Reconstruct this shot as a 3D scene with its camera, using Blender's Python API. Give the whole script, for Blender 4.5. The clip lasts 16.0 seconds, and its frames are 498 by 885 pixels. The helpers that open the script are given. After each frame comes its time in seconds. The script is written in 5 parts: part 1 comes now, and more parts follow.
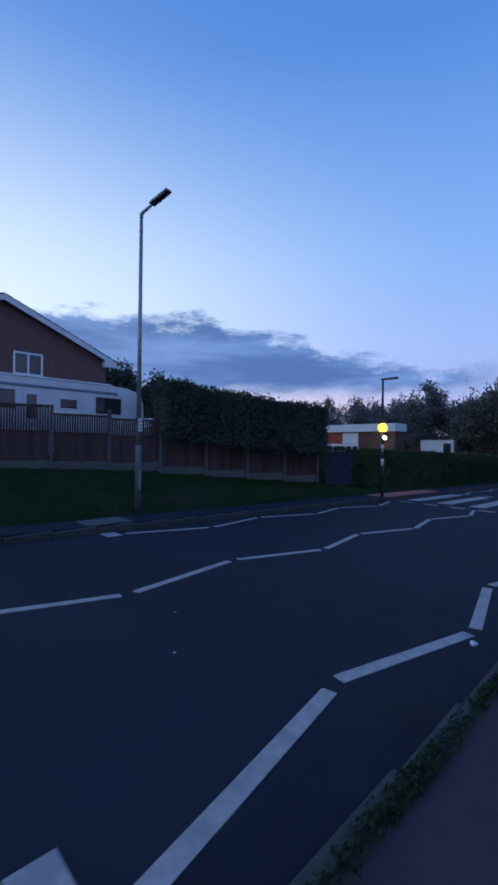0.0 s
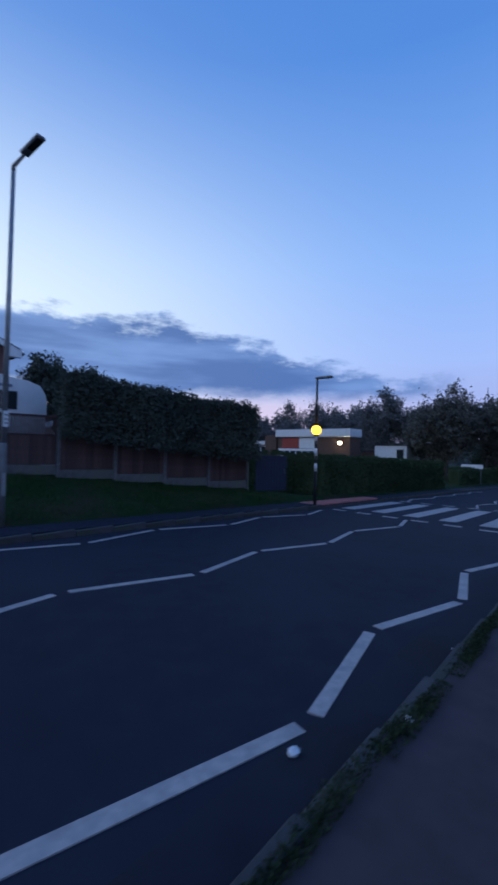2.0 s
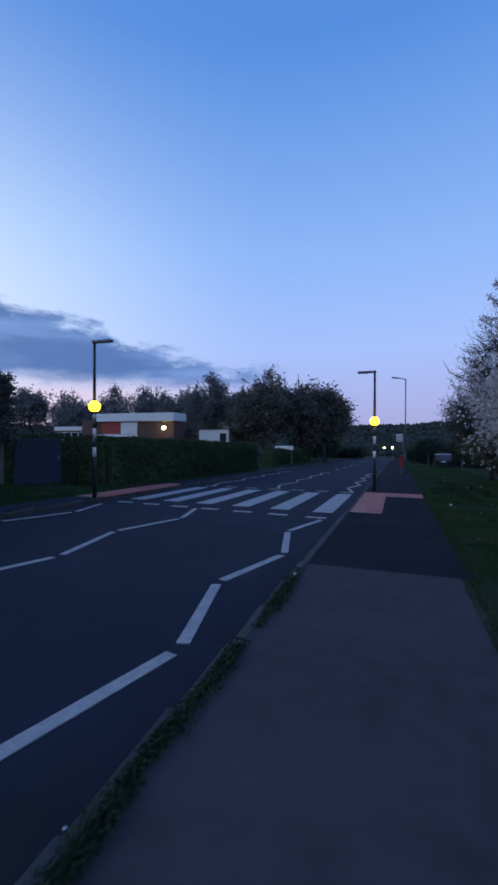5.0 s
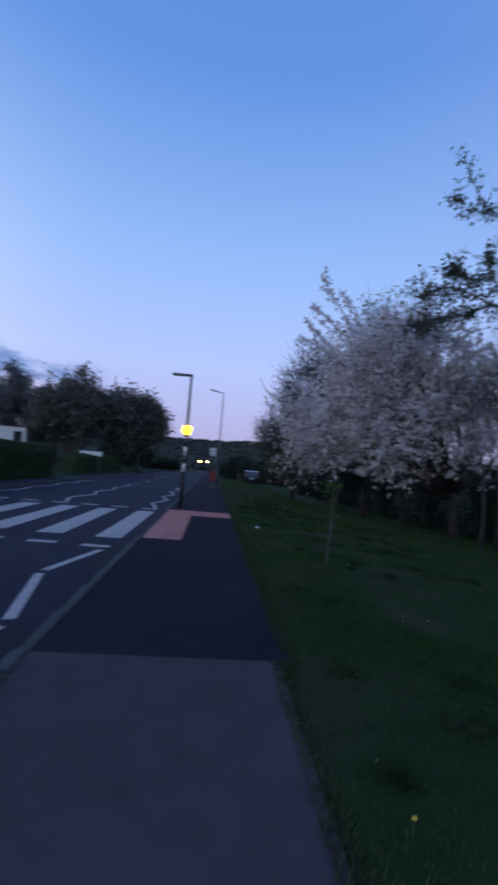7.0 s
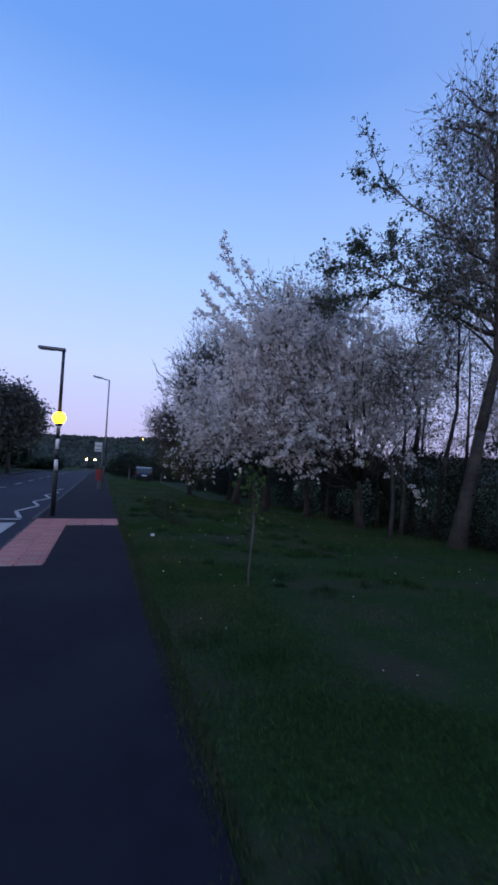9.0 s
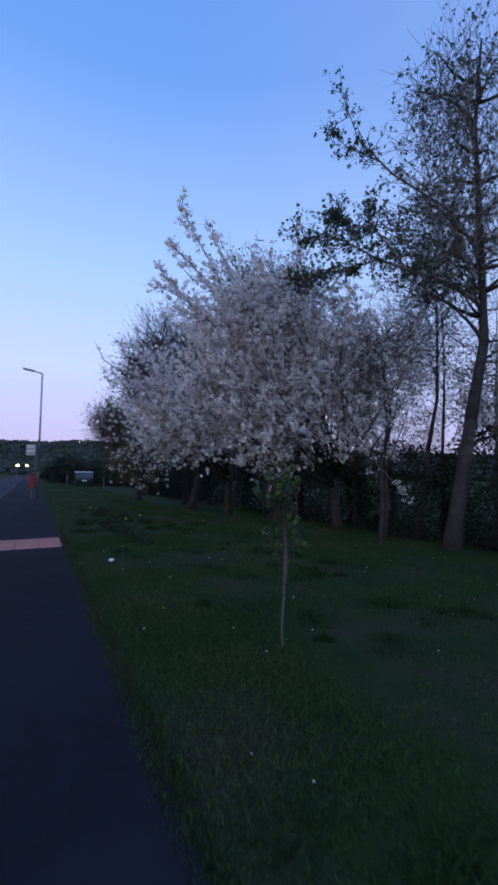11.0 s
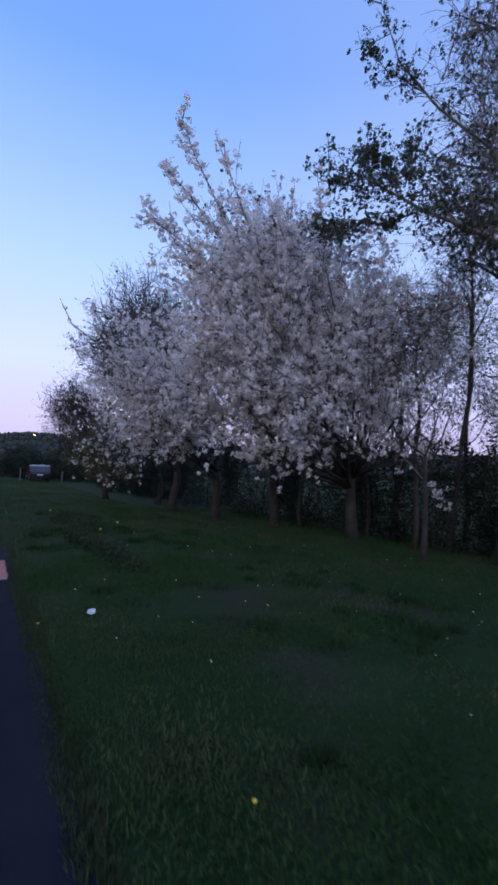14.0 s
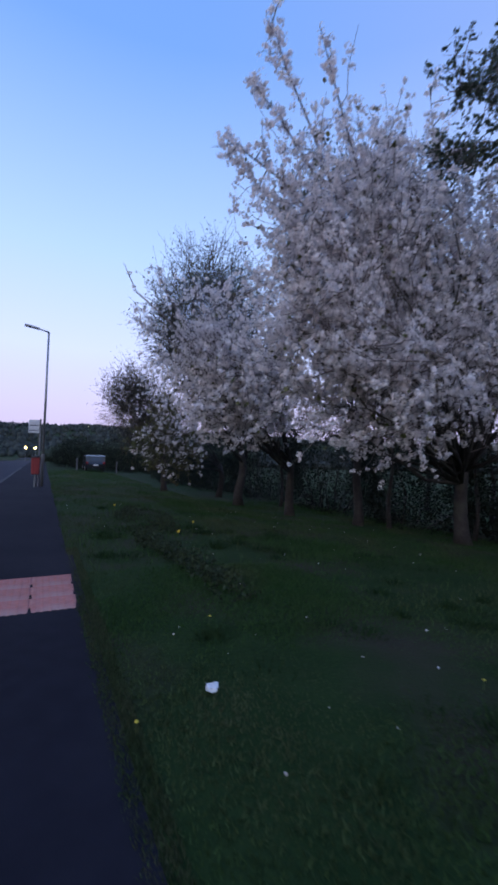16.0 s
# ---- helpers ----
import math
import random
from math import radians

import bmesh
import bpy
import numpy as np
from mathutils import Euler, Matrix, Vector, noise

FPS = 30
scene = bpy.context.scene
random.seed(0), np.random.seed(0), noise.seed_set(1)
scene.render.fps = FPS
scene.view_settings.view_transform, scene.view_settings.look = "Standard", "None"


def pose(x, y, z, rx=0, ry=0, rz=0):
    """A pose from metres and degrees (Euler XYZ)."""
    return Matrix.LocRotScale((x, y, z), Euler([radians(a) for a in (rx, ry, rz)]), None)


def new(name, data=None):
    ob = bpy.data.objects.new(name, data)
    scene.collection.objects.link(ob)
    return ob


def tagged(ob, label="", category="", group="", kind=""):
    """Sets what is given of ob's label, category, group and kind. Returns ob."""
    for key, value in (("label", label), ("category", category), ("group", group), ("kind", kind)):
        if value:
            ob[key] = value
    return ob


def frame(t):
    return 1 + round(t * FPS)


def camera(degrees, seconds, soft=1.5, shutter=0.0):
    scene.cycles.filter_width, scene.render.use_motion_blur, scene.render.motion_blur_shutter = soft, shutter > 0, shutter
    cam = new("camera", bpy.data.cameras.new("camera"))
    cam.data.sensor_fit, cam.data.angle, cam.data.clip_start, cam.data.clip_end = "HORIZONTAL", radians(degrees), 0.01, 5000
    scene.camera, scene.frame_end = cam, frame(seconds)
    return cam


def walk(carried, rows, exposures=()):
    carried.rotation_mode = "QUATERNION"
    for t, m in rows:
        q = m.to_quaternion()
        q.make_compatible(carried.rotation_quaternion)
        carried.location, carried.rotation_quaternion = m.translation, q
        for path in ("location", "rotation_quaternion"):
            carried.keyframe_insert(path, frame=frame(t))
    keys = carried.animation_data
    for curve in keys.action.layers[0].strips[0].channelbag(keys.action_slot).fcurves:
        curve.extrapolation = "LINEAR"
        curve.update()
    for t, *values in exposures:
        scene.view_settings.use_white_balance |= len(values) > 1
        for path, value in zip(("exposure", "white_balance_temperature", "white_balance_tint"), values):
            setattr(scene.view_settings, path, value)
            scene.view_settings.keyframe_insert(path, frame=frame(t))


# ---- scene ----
cam = camera(61.0, 16.0, soft=3.0, shutter=0.6)
METRES, EYE, TILT, LEAN, TURN = 17.0, 1.7, 0.0, 0.0, 46.0
ROWS = [
    (0.0, 0.0, 0.0, 0.0, -0.01, 0.57, -0.62),
    (0.5, 0.0231, 0.0213, -0.0017, -0.14, 0.76, -0.17),
    (1.0, 0.0488, 0.0451, -0.0024, -2.0, 0.82, -0.8),
    (1.5, 0.0731, 0.0634, -0.001, -1.98, 0.96, -1.1),
    (2.0, 0.0992, 0.0897, -0.0024, -4.63, 1.22, -1.42),
    (2.5, 0.1254, 0.1093, -0.0032, -9.39, 1.2, -1.64),
    (3.0, 0.1481, 0.132, -0.0054, -19.25, 1.21, -0.82),
    (3.5, 0.1735, 0.1539, -0.0091, -24.04, 1.11, -0.24),
    (6.0, 0.2832, 0.2546, -0.0135, -30.0, -0.99, -1.3),
    (6.5, 0.3119, 0.282, -0.0151, -38.34, 0.61, -3.07),
    (7.0, 0.3422, 0.3009, -0.0161, -50.84, 2.18, -4.68),
    (7.5, 0.3692, 0.3207, -0.017, -58.78, 2.6, -3.69),
    (8.0, 0.3925, 0.3373, -0.0196, -62.6, 2.51, -3.5),
    (10.5, 0.5081, 0.4425, -0.0255, -68.97, 2.72, -1.01),
    (11.0, 0.5281, 0.4666, -0.0274, -72.86, 2.72, -1.13),
    (11.5, 0.5511, 0.4853, -0.0294, -74.96, 2.29, -1.29),
    (12.0, 0.5706, 0.5049, -0.0296, -74.86, 1.11, -0.83),
    (12.5, 0.5936, 0.5219, -0.0307, -76.38, -0.07, -1.22),
    (13.0, 0.614, 0.5397, -0.0301, -76.12, 0.88, -1.25),
    (13.5, 0.6376, 0.5601, -0.031, -77.62, 1.72, -2.3),
    (14.0, 0.6599, 0.5767, -0.0324, -77.96, 2.41, -2.16),
    (14.5, 0.6826, 0.5963, -0.0333, -76.66, 3.07, -2.24),
    (15.0, 0.7049, 0.6148, -0.0356, -76.48, 3.56, -1.86),
    (15.5, 0.7244, 0.637, -0.0396, -73.49, 3.14, -1.48),
    (16.0, 0.7449, 0.6601, -0.038, -71.92, 0.98, -2.31),
]
walk(cam, [(t, pose(0, 0, EYE, TILT, LEAN, TURN) @ pose(METRES * x, METRES * y, METRES * z, 90 + pitch, roll, yaw)) for t, x, y, z, yaw, pitch, roll in ROWS],
     [(0.0, 0.06, 5950, 8), (3.5, 0.12, 6150, 8), (6.5, 0.18, 6550, 11), (8.0, 0.53, 7000, 14), (10.5, 0.58, 7000, 13), (14.0, 0.8, 7480, 17), (16.0, 0.82, 7480, 17)])

# ---- world: dusk sky after sunset, glow in the west ----
world = bpy.data.worlds.new("dusk_sky")
scene.world = world
world.use_nodes = True
wt = world.node_tree
wt.nodes.clear()


def wn(kind, **kw):
    n = wt.nodes.new(kind)
    for k, v in kw.items():
        if k == "op":
            n.operation = v
        elif k == "mode":
            n.data_type = v
    return n


def wlink(a, b):
    wt.links.new(a, b)


def wmath(op, a, b=None, c=None, clamp=False):
    n = wt.nodes.new("ShaderNodeMath")
    n.operation = op
    n.use_clamp = clamp
    for i, v in enumerate((a, b, c)):
        if v is None:
            continue
        if isinstance(v, (int, float)):
            n.inputs[i].default_value = v
        else:
            wlink(v, n.inputs[i])
    return n.outputs[0]


def wsmooth(v, lo, hi):
    n = wt.nodes.new("ShaderNodeMapRange")
    n.interpolation_type = "SMOOTHSTEP"
    n.inputs[3].default_value, n.inputs[4].default_value = 0.0, 1.0
    for i, q in ((0, v), (1, lo), (2, hi)):
        if isinstance(q, (int, float)):
            n.inputs[i].default_value = q
        else:
            wlink(q, n.inputs[i])
    return n.outputs[0]


def wmix(f, a, b):
    n = wt.nodes.new("ShaderNodeMix")
    n.data_type = "RGBA"
    for i, q in ((0, f), (6, a), (7, b)):
        if isinstance(q, (int, float)):
            n.inputs[i].default_value = q
        elif isinstance(q, tuple):
            n.inputs[i].default_value = (*q, 1)
        else:
            wlink(q, n.inputs[i])
    return n.outputs[2]


wtc = wt.nodes.new("ShaderNodeTexCoord")
wsep = wt.nodes.new("ShaderNodeSeparateXYZ")
wlink(wtc.outputs["Generated"], wsep.inputs[0])
dx, dy, dz = wsep.outputs
yaw = wmath("MULTIPLY", wmath("ARCTAN2", wmath("MULTIPLY", dx, -1.0), dy), 57.2958)
elev = wmath("MULTIPLY", wmath("ARCSINE", dz), 57.2958)
ramp = wt.nodes.new("ShaderNodeValToRGB")
wlink(wmath("DIVIDE", elev, 90.0, clamp=True), ramp.inputs[0])
SKY = [(0.0, (0.365, 0.355, 0.585)), (0.05, (0.385, 0.415, 0.71)), (0.13, (0.37, 0.49, 0.86)), (0.26, (0.255, 0.435, 0.835)),
       (0.48, (0.095, 0.25, 0.655)), (1.0, (0.04, 0.13, 0.46))]
while len(ramp.color_ramp.elements) < len(SKY):
    ramp.color_ramp.elements.new(0.5)
for e, (p, c) in zip(ramp.color_ramp.elements, SKY):
    e.position, e.color = p, (*c, 1)
# glow round the place of the sunset
rel = wmath("WRAP", wmath("SUBTRACT", yaw, 88.0), 180.0, -180.0)
away = wmath("MAXIMUM", wmath("MULTIPLY", rel, -1.0), wmath("MULTIPLY", rel, 0.6))
glow = wmath("MULTIPLY", wsmooth(away, 75.0, 5.0), wmath("POWER", 2.718, wmath("MULTIPLY", wmath("POWER", wmath("DIVIDE", wmath("SUBTRACT", elev, 13.0), 19.0), 2.0), -1.0)))
sunset = wmix(wsmooth(rel, -8.0, 45.0), (0.84, 0.93, 1.0), (1.45, 1.55, 1.62))
sky = wmix(wmath("MULTIPLY", glow, 0.95), ramp.outputs[0], sunset)
# the east is darker
east = wsmooth(wmath("ABSOLUTE", wmath("SUBTRACT", wmath("ABSOLUTE", wmath("ADD", yaw, 80.0)), 0.0)), 70.0, 10.0)
sky = wmix(wmath("MULTIPLY", east, 0.32), sky, (0.25, 0.31, 0.56))
# pink strip under the cloud
pinkstrip = wmath("MULTIPLY", wsmooth(elev, 9.0, 5.0), wsmooth(yaw, 12.0, 40.0))
sky = wmix(wmath("MULTIPLY", pinkstrip, 0.8), sky, (0.74, 0.60, 0.76))
# cloud bank, low in the west
comb = wt.nodes.new("ShaderNodeCombineXYZ")
wlink(wmath("MULTIPLY", yaw, 0.10), comb.inputs[0])
wlink(wmath("MULTIPLY", elev, 0.24), comb.inputs[1])
cn = wt.nodes.new("ShaderNodeTexNoise")
cn.inputs["Scale"].default_value, cn.inputs["Detail"].default_value = 1.6, 7.0
cn.inputs["Roughness"].default_value = 0.62
wlink(comb.outputs[0], cn.inputs["Vector"])
nz = wmath("SUBTRACT", cn.outputs[0], 0.5)
comb2 = wt.nodes.new("ShaderNodeCombineXYZ")
wlink(wmath("MULTIPLY", yaw, 0.045), comb2.inputs[0])
wlink(wmath("MULTIPLY", elev, 0.27), comb2.inputs[1])
cn2 = wt.nodes.new("ShaderNodeTexNoise")
cn2.inputs["Scale"].default_value, cn2.inputs["Detail"].default_value = 1.3, 4.0
wlink(comb2.outputs[0], cn2.inputs["Vector"])
top_e = wmath("ADD", 9.1, wmath("MULTIPLY", wsmooth(yaw, 16.0, 56.0), 7.2))
shape = wmath("ADD", elev, wmath("MULTIPLY", nz, 9.0))
low_e = wmath("ADD", elev, wmath("MULTIPLY", nz, 3.0))
cloud = wmath("MULTIPLY", wmath("MULTIPLY", wsmooth(shape, wmath("ADD", top_e, 1.0), wmath("SUBTRACT", top_e, 1.2)), wsmooth(low_e, 6.4, 8.6)),
              wmath("MULTIPLY", wsmooth(yaw, 13.5, 21.0), wsmooth(yaw, 150.0, 110.0)))
cloudc = wmix(wsmooth(cn2.outputs[0], 0.38, 0.72), (0.072, 0.15, 0.385), (0.17, 0.29, 0.60))
sky = wmix(wmath("MULTIPLY", cloud, 0.93), sky, cloudc)
bg = wt.nodes.new("ShaderNodeBackground")
wlink(sky, bg.inputs[0])
bg.inputs[1].default_value = 1.0
wo = wt.nodes.new("ShaderNodeOutputWorld")
wlink(bg.outputs[0], wo.inputs[0])


# ---- materials ----
def mat(name, base, second=None, rough=0.8, scale=8.0, detail=6.0, bump=0.2, bscale=60.0, metal=0.0, island=0.0, obj_rand=0.0, spec=0.5, third=None, tscale=0.7, dist=0.01):
    m = bpy.data.materials.new(name)
    m.use_nodes = True
    nt = m.node_tree
    p = nt.nodes["Principled BSDF"]
    p.inputs["Roughness"].default_value, p.inputs["Metallic"].default_value = rough, metal
    p.inputs["Specular IOR Level"].default_value = spec
    tc = nt.nodes.new("ShaderNodeTexCoord")
    n1 = nt.nodes.new("ShaderNodeTexNoise")
    n1.inputs["Scale"].default_value, n1.inputs["Detail"].default_value = scale, detail
    nt.links.new(tc.outputs["Object"], n1.inputs["Vector"])
    r = nt.nodes.new("ShaderNodeMapRange")
    r.inputs[1].default_value, r.inputs[2].default_value = 0.35, 0.65
    nt.links.new(n1.outputs[0], r.inputs[0])
    mx = nt.nodes.new("ShaderNodeMix")
    mx.data_type = "RGBA"
    mx.inputs[6].default_value, mx.inputs[7].default_value = (*base, 1), (*(second or [c * 0.75 for c in base]), 1)
    nt.links.new(r.outputs[0], mx.inputs[0])
    col = mx.outputs[2]
    if third:
        n3 = nt.nodes.new("ShaderNodeTexNoise")
        n3.inputs["Scale"].default_value, n3.inputs["Detail"].default_value = tscale, 4.0
        nt.links.new(tc.outputs["Object"], n3.inputs["Vector"])
        r3 = nt.nodes.new("ShaderNodeMapRange")
        r3.inputs[1].default_value, r3.inputs[2].default_value = 0.48, 0.68
        nt.links.new(n3.outputs[0], r3.inputs[0])
        m3 = nt.nodes.new("ShaderNodeMix")
        m3.data_type = "RGBA"
        m3.inputs[7].default_value = (*third, 1)
        nt.links.new(r3.outputs[0], m3.inputs[0])
        nt.links.new(col, m3.inputs[6])
        col = m3.outputs[2]
    for amount, node, out in ((island, "ShaderNodeNewGeometry", "Random Per Island"), (obj_rand, "ShaderNodeObjectInfo", "Random")):
        if amount:
            g = nt.nodes.new(node)
            rr = nt.nodes.new("ShaderNodeMapRange")
            rr.inputs[3].default_value, rr.inputs[4].default_value = 1 - amount, 1 + amount
            nt.links.new(g.outputs[out], rr.inputs[0])
            hsv = nt.nodes.new("ShaderNodeHueSaturation")
            nt.links.new(rr.outputs[0], hsv.inputs["Value"])
            nt.links.new(col, hsv.inputs["Color"])
            col = hsv.outputs[0]
    nt.links.new(col, p.inputs["Base Color"])
    if bump:
        nb = nt.nodes.new("ShaderNodeTexNoise")
        nb.inputs["Scale"].default_value, nb.inputs["Detail"].default_value = bscale, 5.0
        nt.links.new(tc.outputs["Object"], nb.inputs["Vector"])
        b = nt.nodes.new("ShaderNodeBump")
        b.inputs["Strength"].default_value, b.inputs["Distance"].default_value = bump, dist
        nt.links.new(nb.outputs[0], b.inputs["Height"])
        nt.links.new(b.outputs[0], p.inputs["Normal"])
    return m


def thin(m, share):
    """Let light through petals and leaves."""
    nt = m.node_tree
    p = nt.nodes["Principled BSDF"]
    t = nt.nodes.new("ShaderNodeBsdfTranslucent")
    nt.links.new(p.inputs["Base Color"].links[0].from_socket, t.inputs[0])
    x = nt.nodes.new("ShaderNodeMixShader")
    x.inputs[0].default_value = share
    nt.links.new(p.outputs[0], x.inputs[1])
    nt.links.new(t.outputs[0], x.inputs[2])
    nt.links.new(x.outputs[0], nt.nodes["Material Output"].inputs[0])
    return m


def glowing(name, color, strength):
    m = mat(name, color, rough=0.4, bump=0)
    p = m.node_tree.nodes["Principled BSDF"]
    p.inputs["Emission Color"].default_value, p.inputs["Emission Strength"].default_value = (*color, 1), strength
    return m


# the blue tint in the asphalt colour imitates a bluish veil over dark tones
ASPHALT = mat("asphalt_road", (0.0185, 0.0225, 0.038), (0.0145, 0.0175, 0.031), 0.9, 3.0, 8, 0.5, 180, third=(0.022, 0.026, 0.042), tscale=0.35, spec=0.2)
GUTTER = mat("dark_channel_asphalt", (0.015, 0.017, 0.028), (0.019, 0.022, 0.035), 0.9, 2.5, 8, 0.5, 180, third=(0.02, 0.02, 0.022), tscale=0.8, spec=0.2)
PAVE_OLD = mat("worn_footway_asphalt", (0.064, 0.050, 0.056), (0.050, 0.040, 0.045), 0.9, 5.0, 8, 0.5, 160, third=(0.074, 0.060, 0.065), tscale=0.5, spec=0.25)
PAVE_NEW = mat("new_footway_asphalt", (0.0165, 0.0165, 0.024), (0.013, 0.013, 0.0195), 0.95, 6.0, 8, 0.5, 170, third=(0.021, 0.021, 0.028), tscale=0.6, spec=0.1)
PAINT = mat("worn_white_road_paint", (0.43, 0.385, 0.365), (0.34, 0.305, 0.29), 0.7, 14, 9, 0.3, 150, third=(0.29, 0.27, 0.265), tscale=5.0)
KERB = mat("concrete_kerb", (0.058, 0.057, 0.06), (0.04, 0.04, 0.042), 0.9, 9, 7, 0.4, 90, obj_rand=0.15, third=(0.04, 0.045, 0.033), tscale=1.5)
TACTILE = mat("red_tactile_concrete", (0.48, 0.17, 0.14), (0.38, 0.14, 0.12), 0.85, 12, 6, 0.4, 90, obj_rand=0.12, third=(0.42, 0.24, 0.21), tscale=2.0)
GROUND = mat("meadow_soil_and_turf", (0.014, 0.036, 0.010), (0.020, 0.043, 0.013), 1.0, 2.2, 8, 0.9, 30, third=(0.040, 0.037, 0.024), tscale=0.8, spec=0.1, dist=0.03)
GRASS = mat("grass_blades", (0.030, 0.076, 0.021), (0.041, 0.085, 0.026), 0.9, 0.8, 5, 0, island=0.4, third=(0.075, 0.09, 0.042), tscale=0.6, spec=0.15)
TUSSOCK = mat("coarse_tussock_grass", (0.014, 0.036, 0.012), (0.022, 0.046, 0.016), 0.9, 2.0, 4, 0, island=0.35, spec=0.1)
STRAW = mat("dry_edge_grass", (0.075, 0.082, 0.045), (0.045, 0.066, 0.028), 0.9, 1.5, 5, 0, island=0.4, spec=0.1)
thin(STRAW, 0.3)
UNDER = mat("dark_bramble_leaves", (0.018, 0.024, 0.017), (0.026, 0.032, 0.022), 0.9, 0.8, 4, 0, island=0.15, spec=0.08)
# evergreen colour raised to imitate a veil of haze on the hedge
HEDGE = mat("veil_lifted_evergreen_leaves", (0.068, 0.080, 0.066), (0.088, 0.10, 0.08), 0.85, 0.6, 4, 0, island=0.16, spec=0.05)
PRIVET = mat("privet_leaves", (0.045, 0.070, 0.032), (0.062, 0.088, 0.040), 0.8, 0.6, 4, 0, island=0.22, spec=0.1)
LEAF = mat("spring_leaves", (0.055, 0.085, 0.03), (0.085, 0.11, 0.045), 0.7, 1.0, 4, 0, island=0.4, spec=0.2)
WEEDLEAF = mat("dull_weed_leaves", (0.024, 0.037, 0.018), (0.033, 0.046, 0.022), 0.85, 3.0, 4, 0, island=0.4, spec=0.15)
SAPLEAF = mat("fresh_green_leaves", (0.09, 0.165, 0.045), (0.07, 0.13, 0.035), 0.6, 3.0, 4, 0, island=0.3, spec=0.3)
DARKLEAF = mat("dark_spring_leaves", (0.08, 0.11, 0.08), (0.10, 0.12, 0.085), 0.8, 1.0, 4, 0, island=0.45, spec=0.15)
ROADLEAF = mat("bronze_spring_leaves", (0.17, 0.16, 0.135), (0.14, 0.14, 0.12), 0.85, 0.5, 4, 0, island=0.4, spec=0.1)
# pale grey leaf colour: the haze of distance is painted into it
FARLEAF = mat("haze_paled_leaves", (0.18, 0.185, 0.185), (0.20, 0.20, 0.195), 0.9, 0.3, 4, 0, island=0.4, spec=0.1)
BLOSSOM = mat("white_cherry_blossom", (0.93, 0.88, 0.87), (0.86, 0.80, 0.79), 0.8, 1.2, 5, 0, island=0.18, spec=0.2)
thin(BLOSSOM, 0.55)
thin(SAPLEAF, 0.35)
thin(GRASS, 0.3)
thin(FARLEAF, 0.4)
thin(ROADLEAF, 0.4)
thin(DARKLEAF, 0.6)
BRONZE = mat("young_bronze_leaves", (0.12, 0.10, 0.05), (0.09, 0.11, 0.045), 0.7, 1.2, 5, 0, island=0.35, spec=0.2)
CHERRYBARK = mat("grey_cherry_bark", (0.23, 0.20, 0.195), (0.155, 0.135, 0.13), 0.9, 8, 6, 0.6, 30, spec=0.2, dist=0.02)
SAPBARK = mat("pale_sapling_bark", (0.115, 0.104, 0.096), (0.08, 0.073, 0.066), 0.85, 30, 5, 0.3, 80)
BARK = mat("bark", (0.054, 0.047, 0.046), (0.036, 0.032, 0.031), 0.95, 10, 7, 0.8, 35, third=(0.07, 0.068, 0.056), tscale=2.0, spec=0.2, dist=0.02)
BRICK = mat("red_brick", (0.20, 0.10, 0.085), (0.15, 0.078, 0.068), 0.9, 7, 7, 0.4, 50, obj_rand=0.2)
ROOFTILE = mat("grey_roof_tile", (0.075, 0.068, 0.066), (0.05, 0.046, 0.045), 0.9, 5, 6, 0.5, 30)
WHITE = mat("white_painted_board", (0.78, 0.78, 0.77), (0.68, 0.68, 0.67), 0.5, 4, 6, 0.1, 40)
CREAM = mat("caravan_white_aluminium", (0.74, 0.75, 0.76), (0.66, 0.67, 0.68), 0.35, 2, 5, 0.05, 30)
STRIPE = mat("grey_blue_stripe", (0.22, 0.26, 0.33), None, 0.4, 3, 4, 0)
WOOD = mat("brown_stained_fence_wood", (0.085, 0.046, 0.042), (0.06, 0.034, 0.032), 0.85, 12, 6, 0.5, 60, obj_rand=0.25)
CONC = mat("grey_concrete", (0.13, 0.126, 0.125), (0.09, 0.088, 0.086), 0.9, 7, 7, 0.4, 60, third=(0.12, 0.12, 0.10), tscale=1.2, obj_rand=0.1)
STEEL = mat("galvanised_steel", (0.36, 0.37, 0.38), (0.28, 0.29, 0.30), 0.5, 6, 5, 0.1, 40, metal=0.55)
GREYPAINT = mat("grey_painted_steel", (0.17, 0.18, 0.19), (0.13, 0.135, 0.14), 0.5, 6, 5, 0.1, 40, metal=0.2)
LANTERN = mat("light_grey_lantern_paint", (0.30, 0.31, 0.33), (0.24, 0.25, 0.27), 0.5, 6, 5, 0.1, 40, metal=0.1)
BLACK = mat("black_paint", (0.018, 0.018, 0.02), (0.03, 0.03, 0.032), 0.45, 8, 5, 0.05, 40)
POLEWHITE = mat("white_pole_paint", (0.72, 0.72, 0.71), (0.6, 0.6, 0.6), 0.4, 8, 5, 0.05, 40)
BLUE = mat("dark_blue_painted_steel", (0.012, 0.022, 0.055), (0.01, 0.018, 0.045), 0.7, 6, 5, 0.1, 30)
REDPANEL = mat("red_cladding_panel", (0.36, 0.045, 0.035), (0.28, 0.04, 0.03), 0.6, 4, 5, 0.1, 20)
DARKBRICK = mat("brown_brick", (0.13, 0.075, 0.055), (0.10, 0.06, 0.045), 0.9, 4, 6, 0.3, 20)
GLASS = mat("dark_window_glass", (0.02, 0.024, 0.03), (0.03, 0.035, 0.04), 0.08, 1, 3, 0, spec=0.8)
PLASTIC = mat("litter_white", (0.78, 0.78, 0.78), (0.6, 0.62, 0.66), 0.4, 20, 5, 0.2, 40)
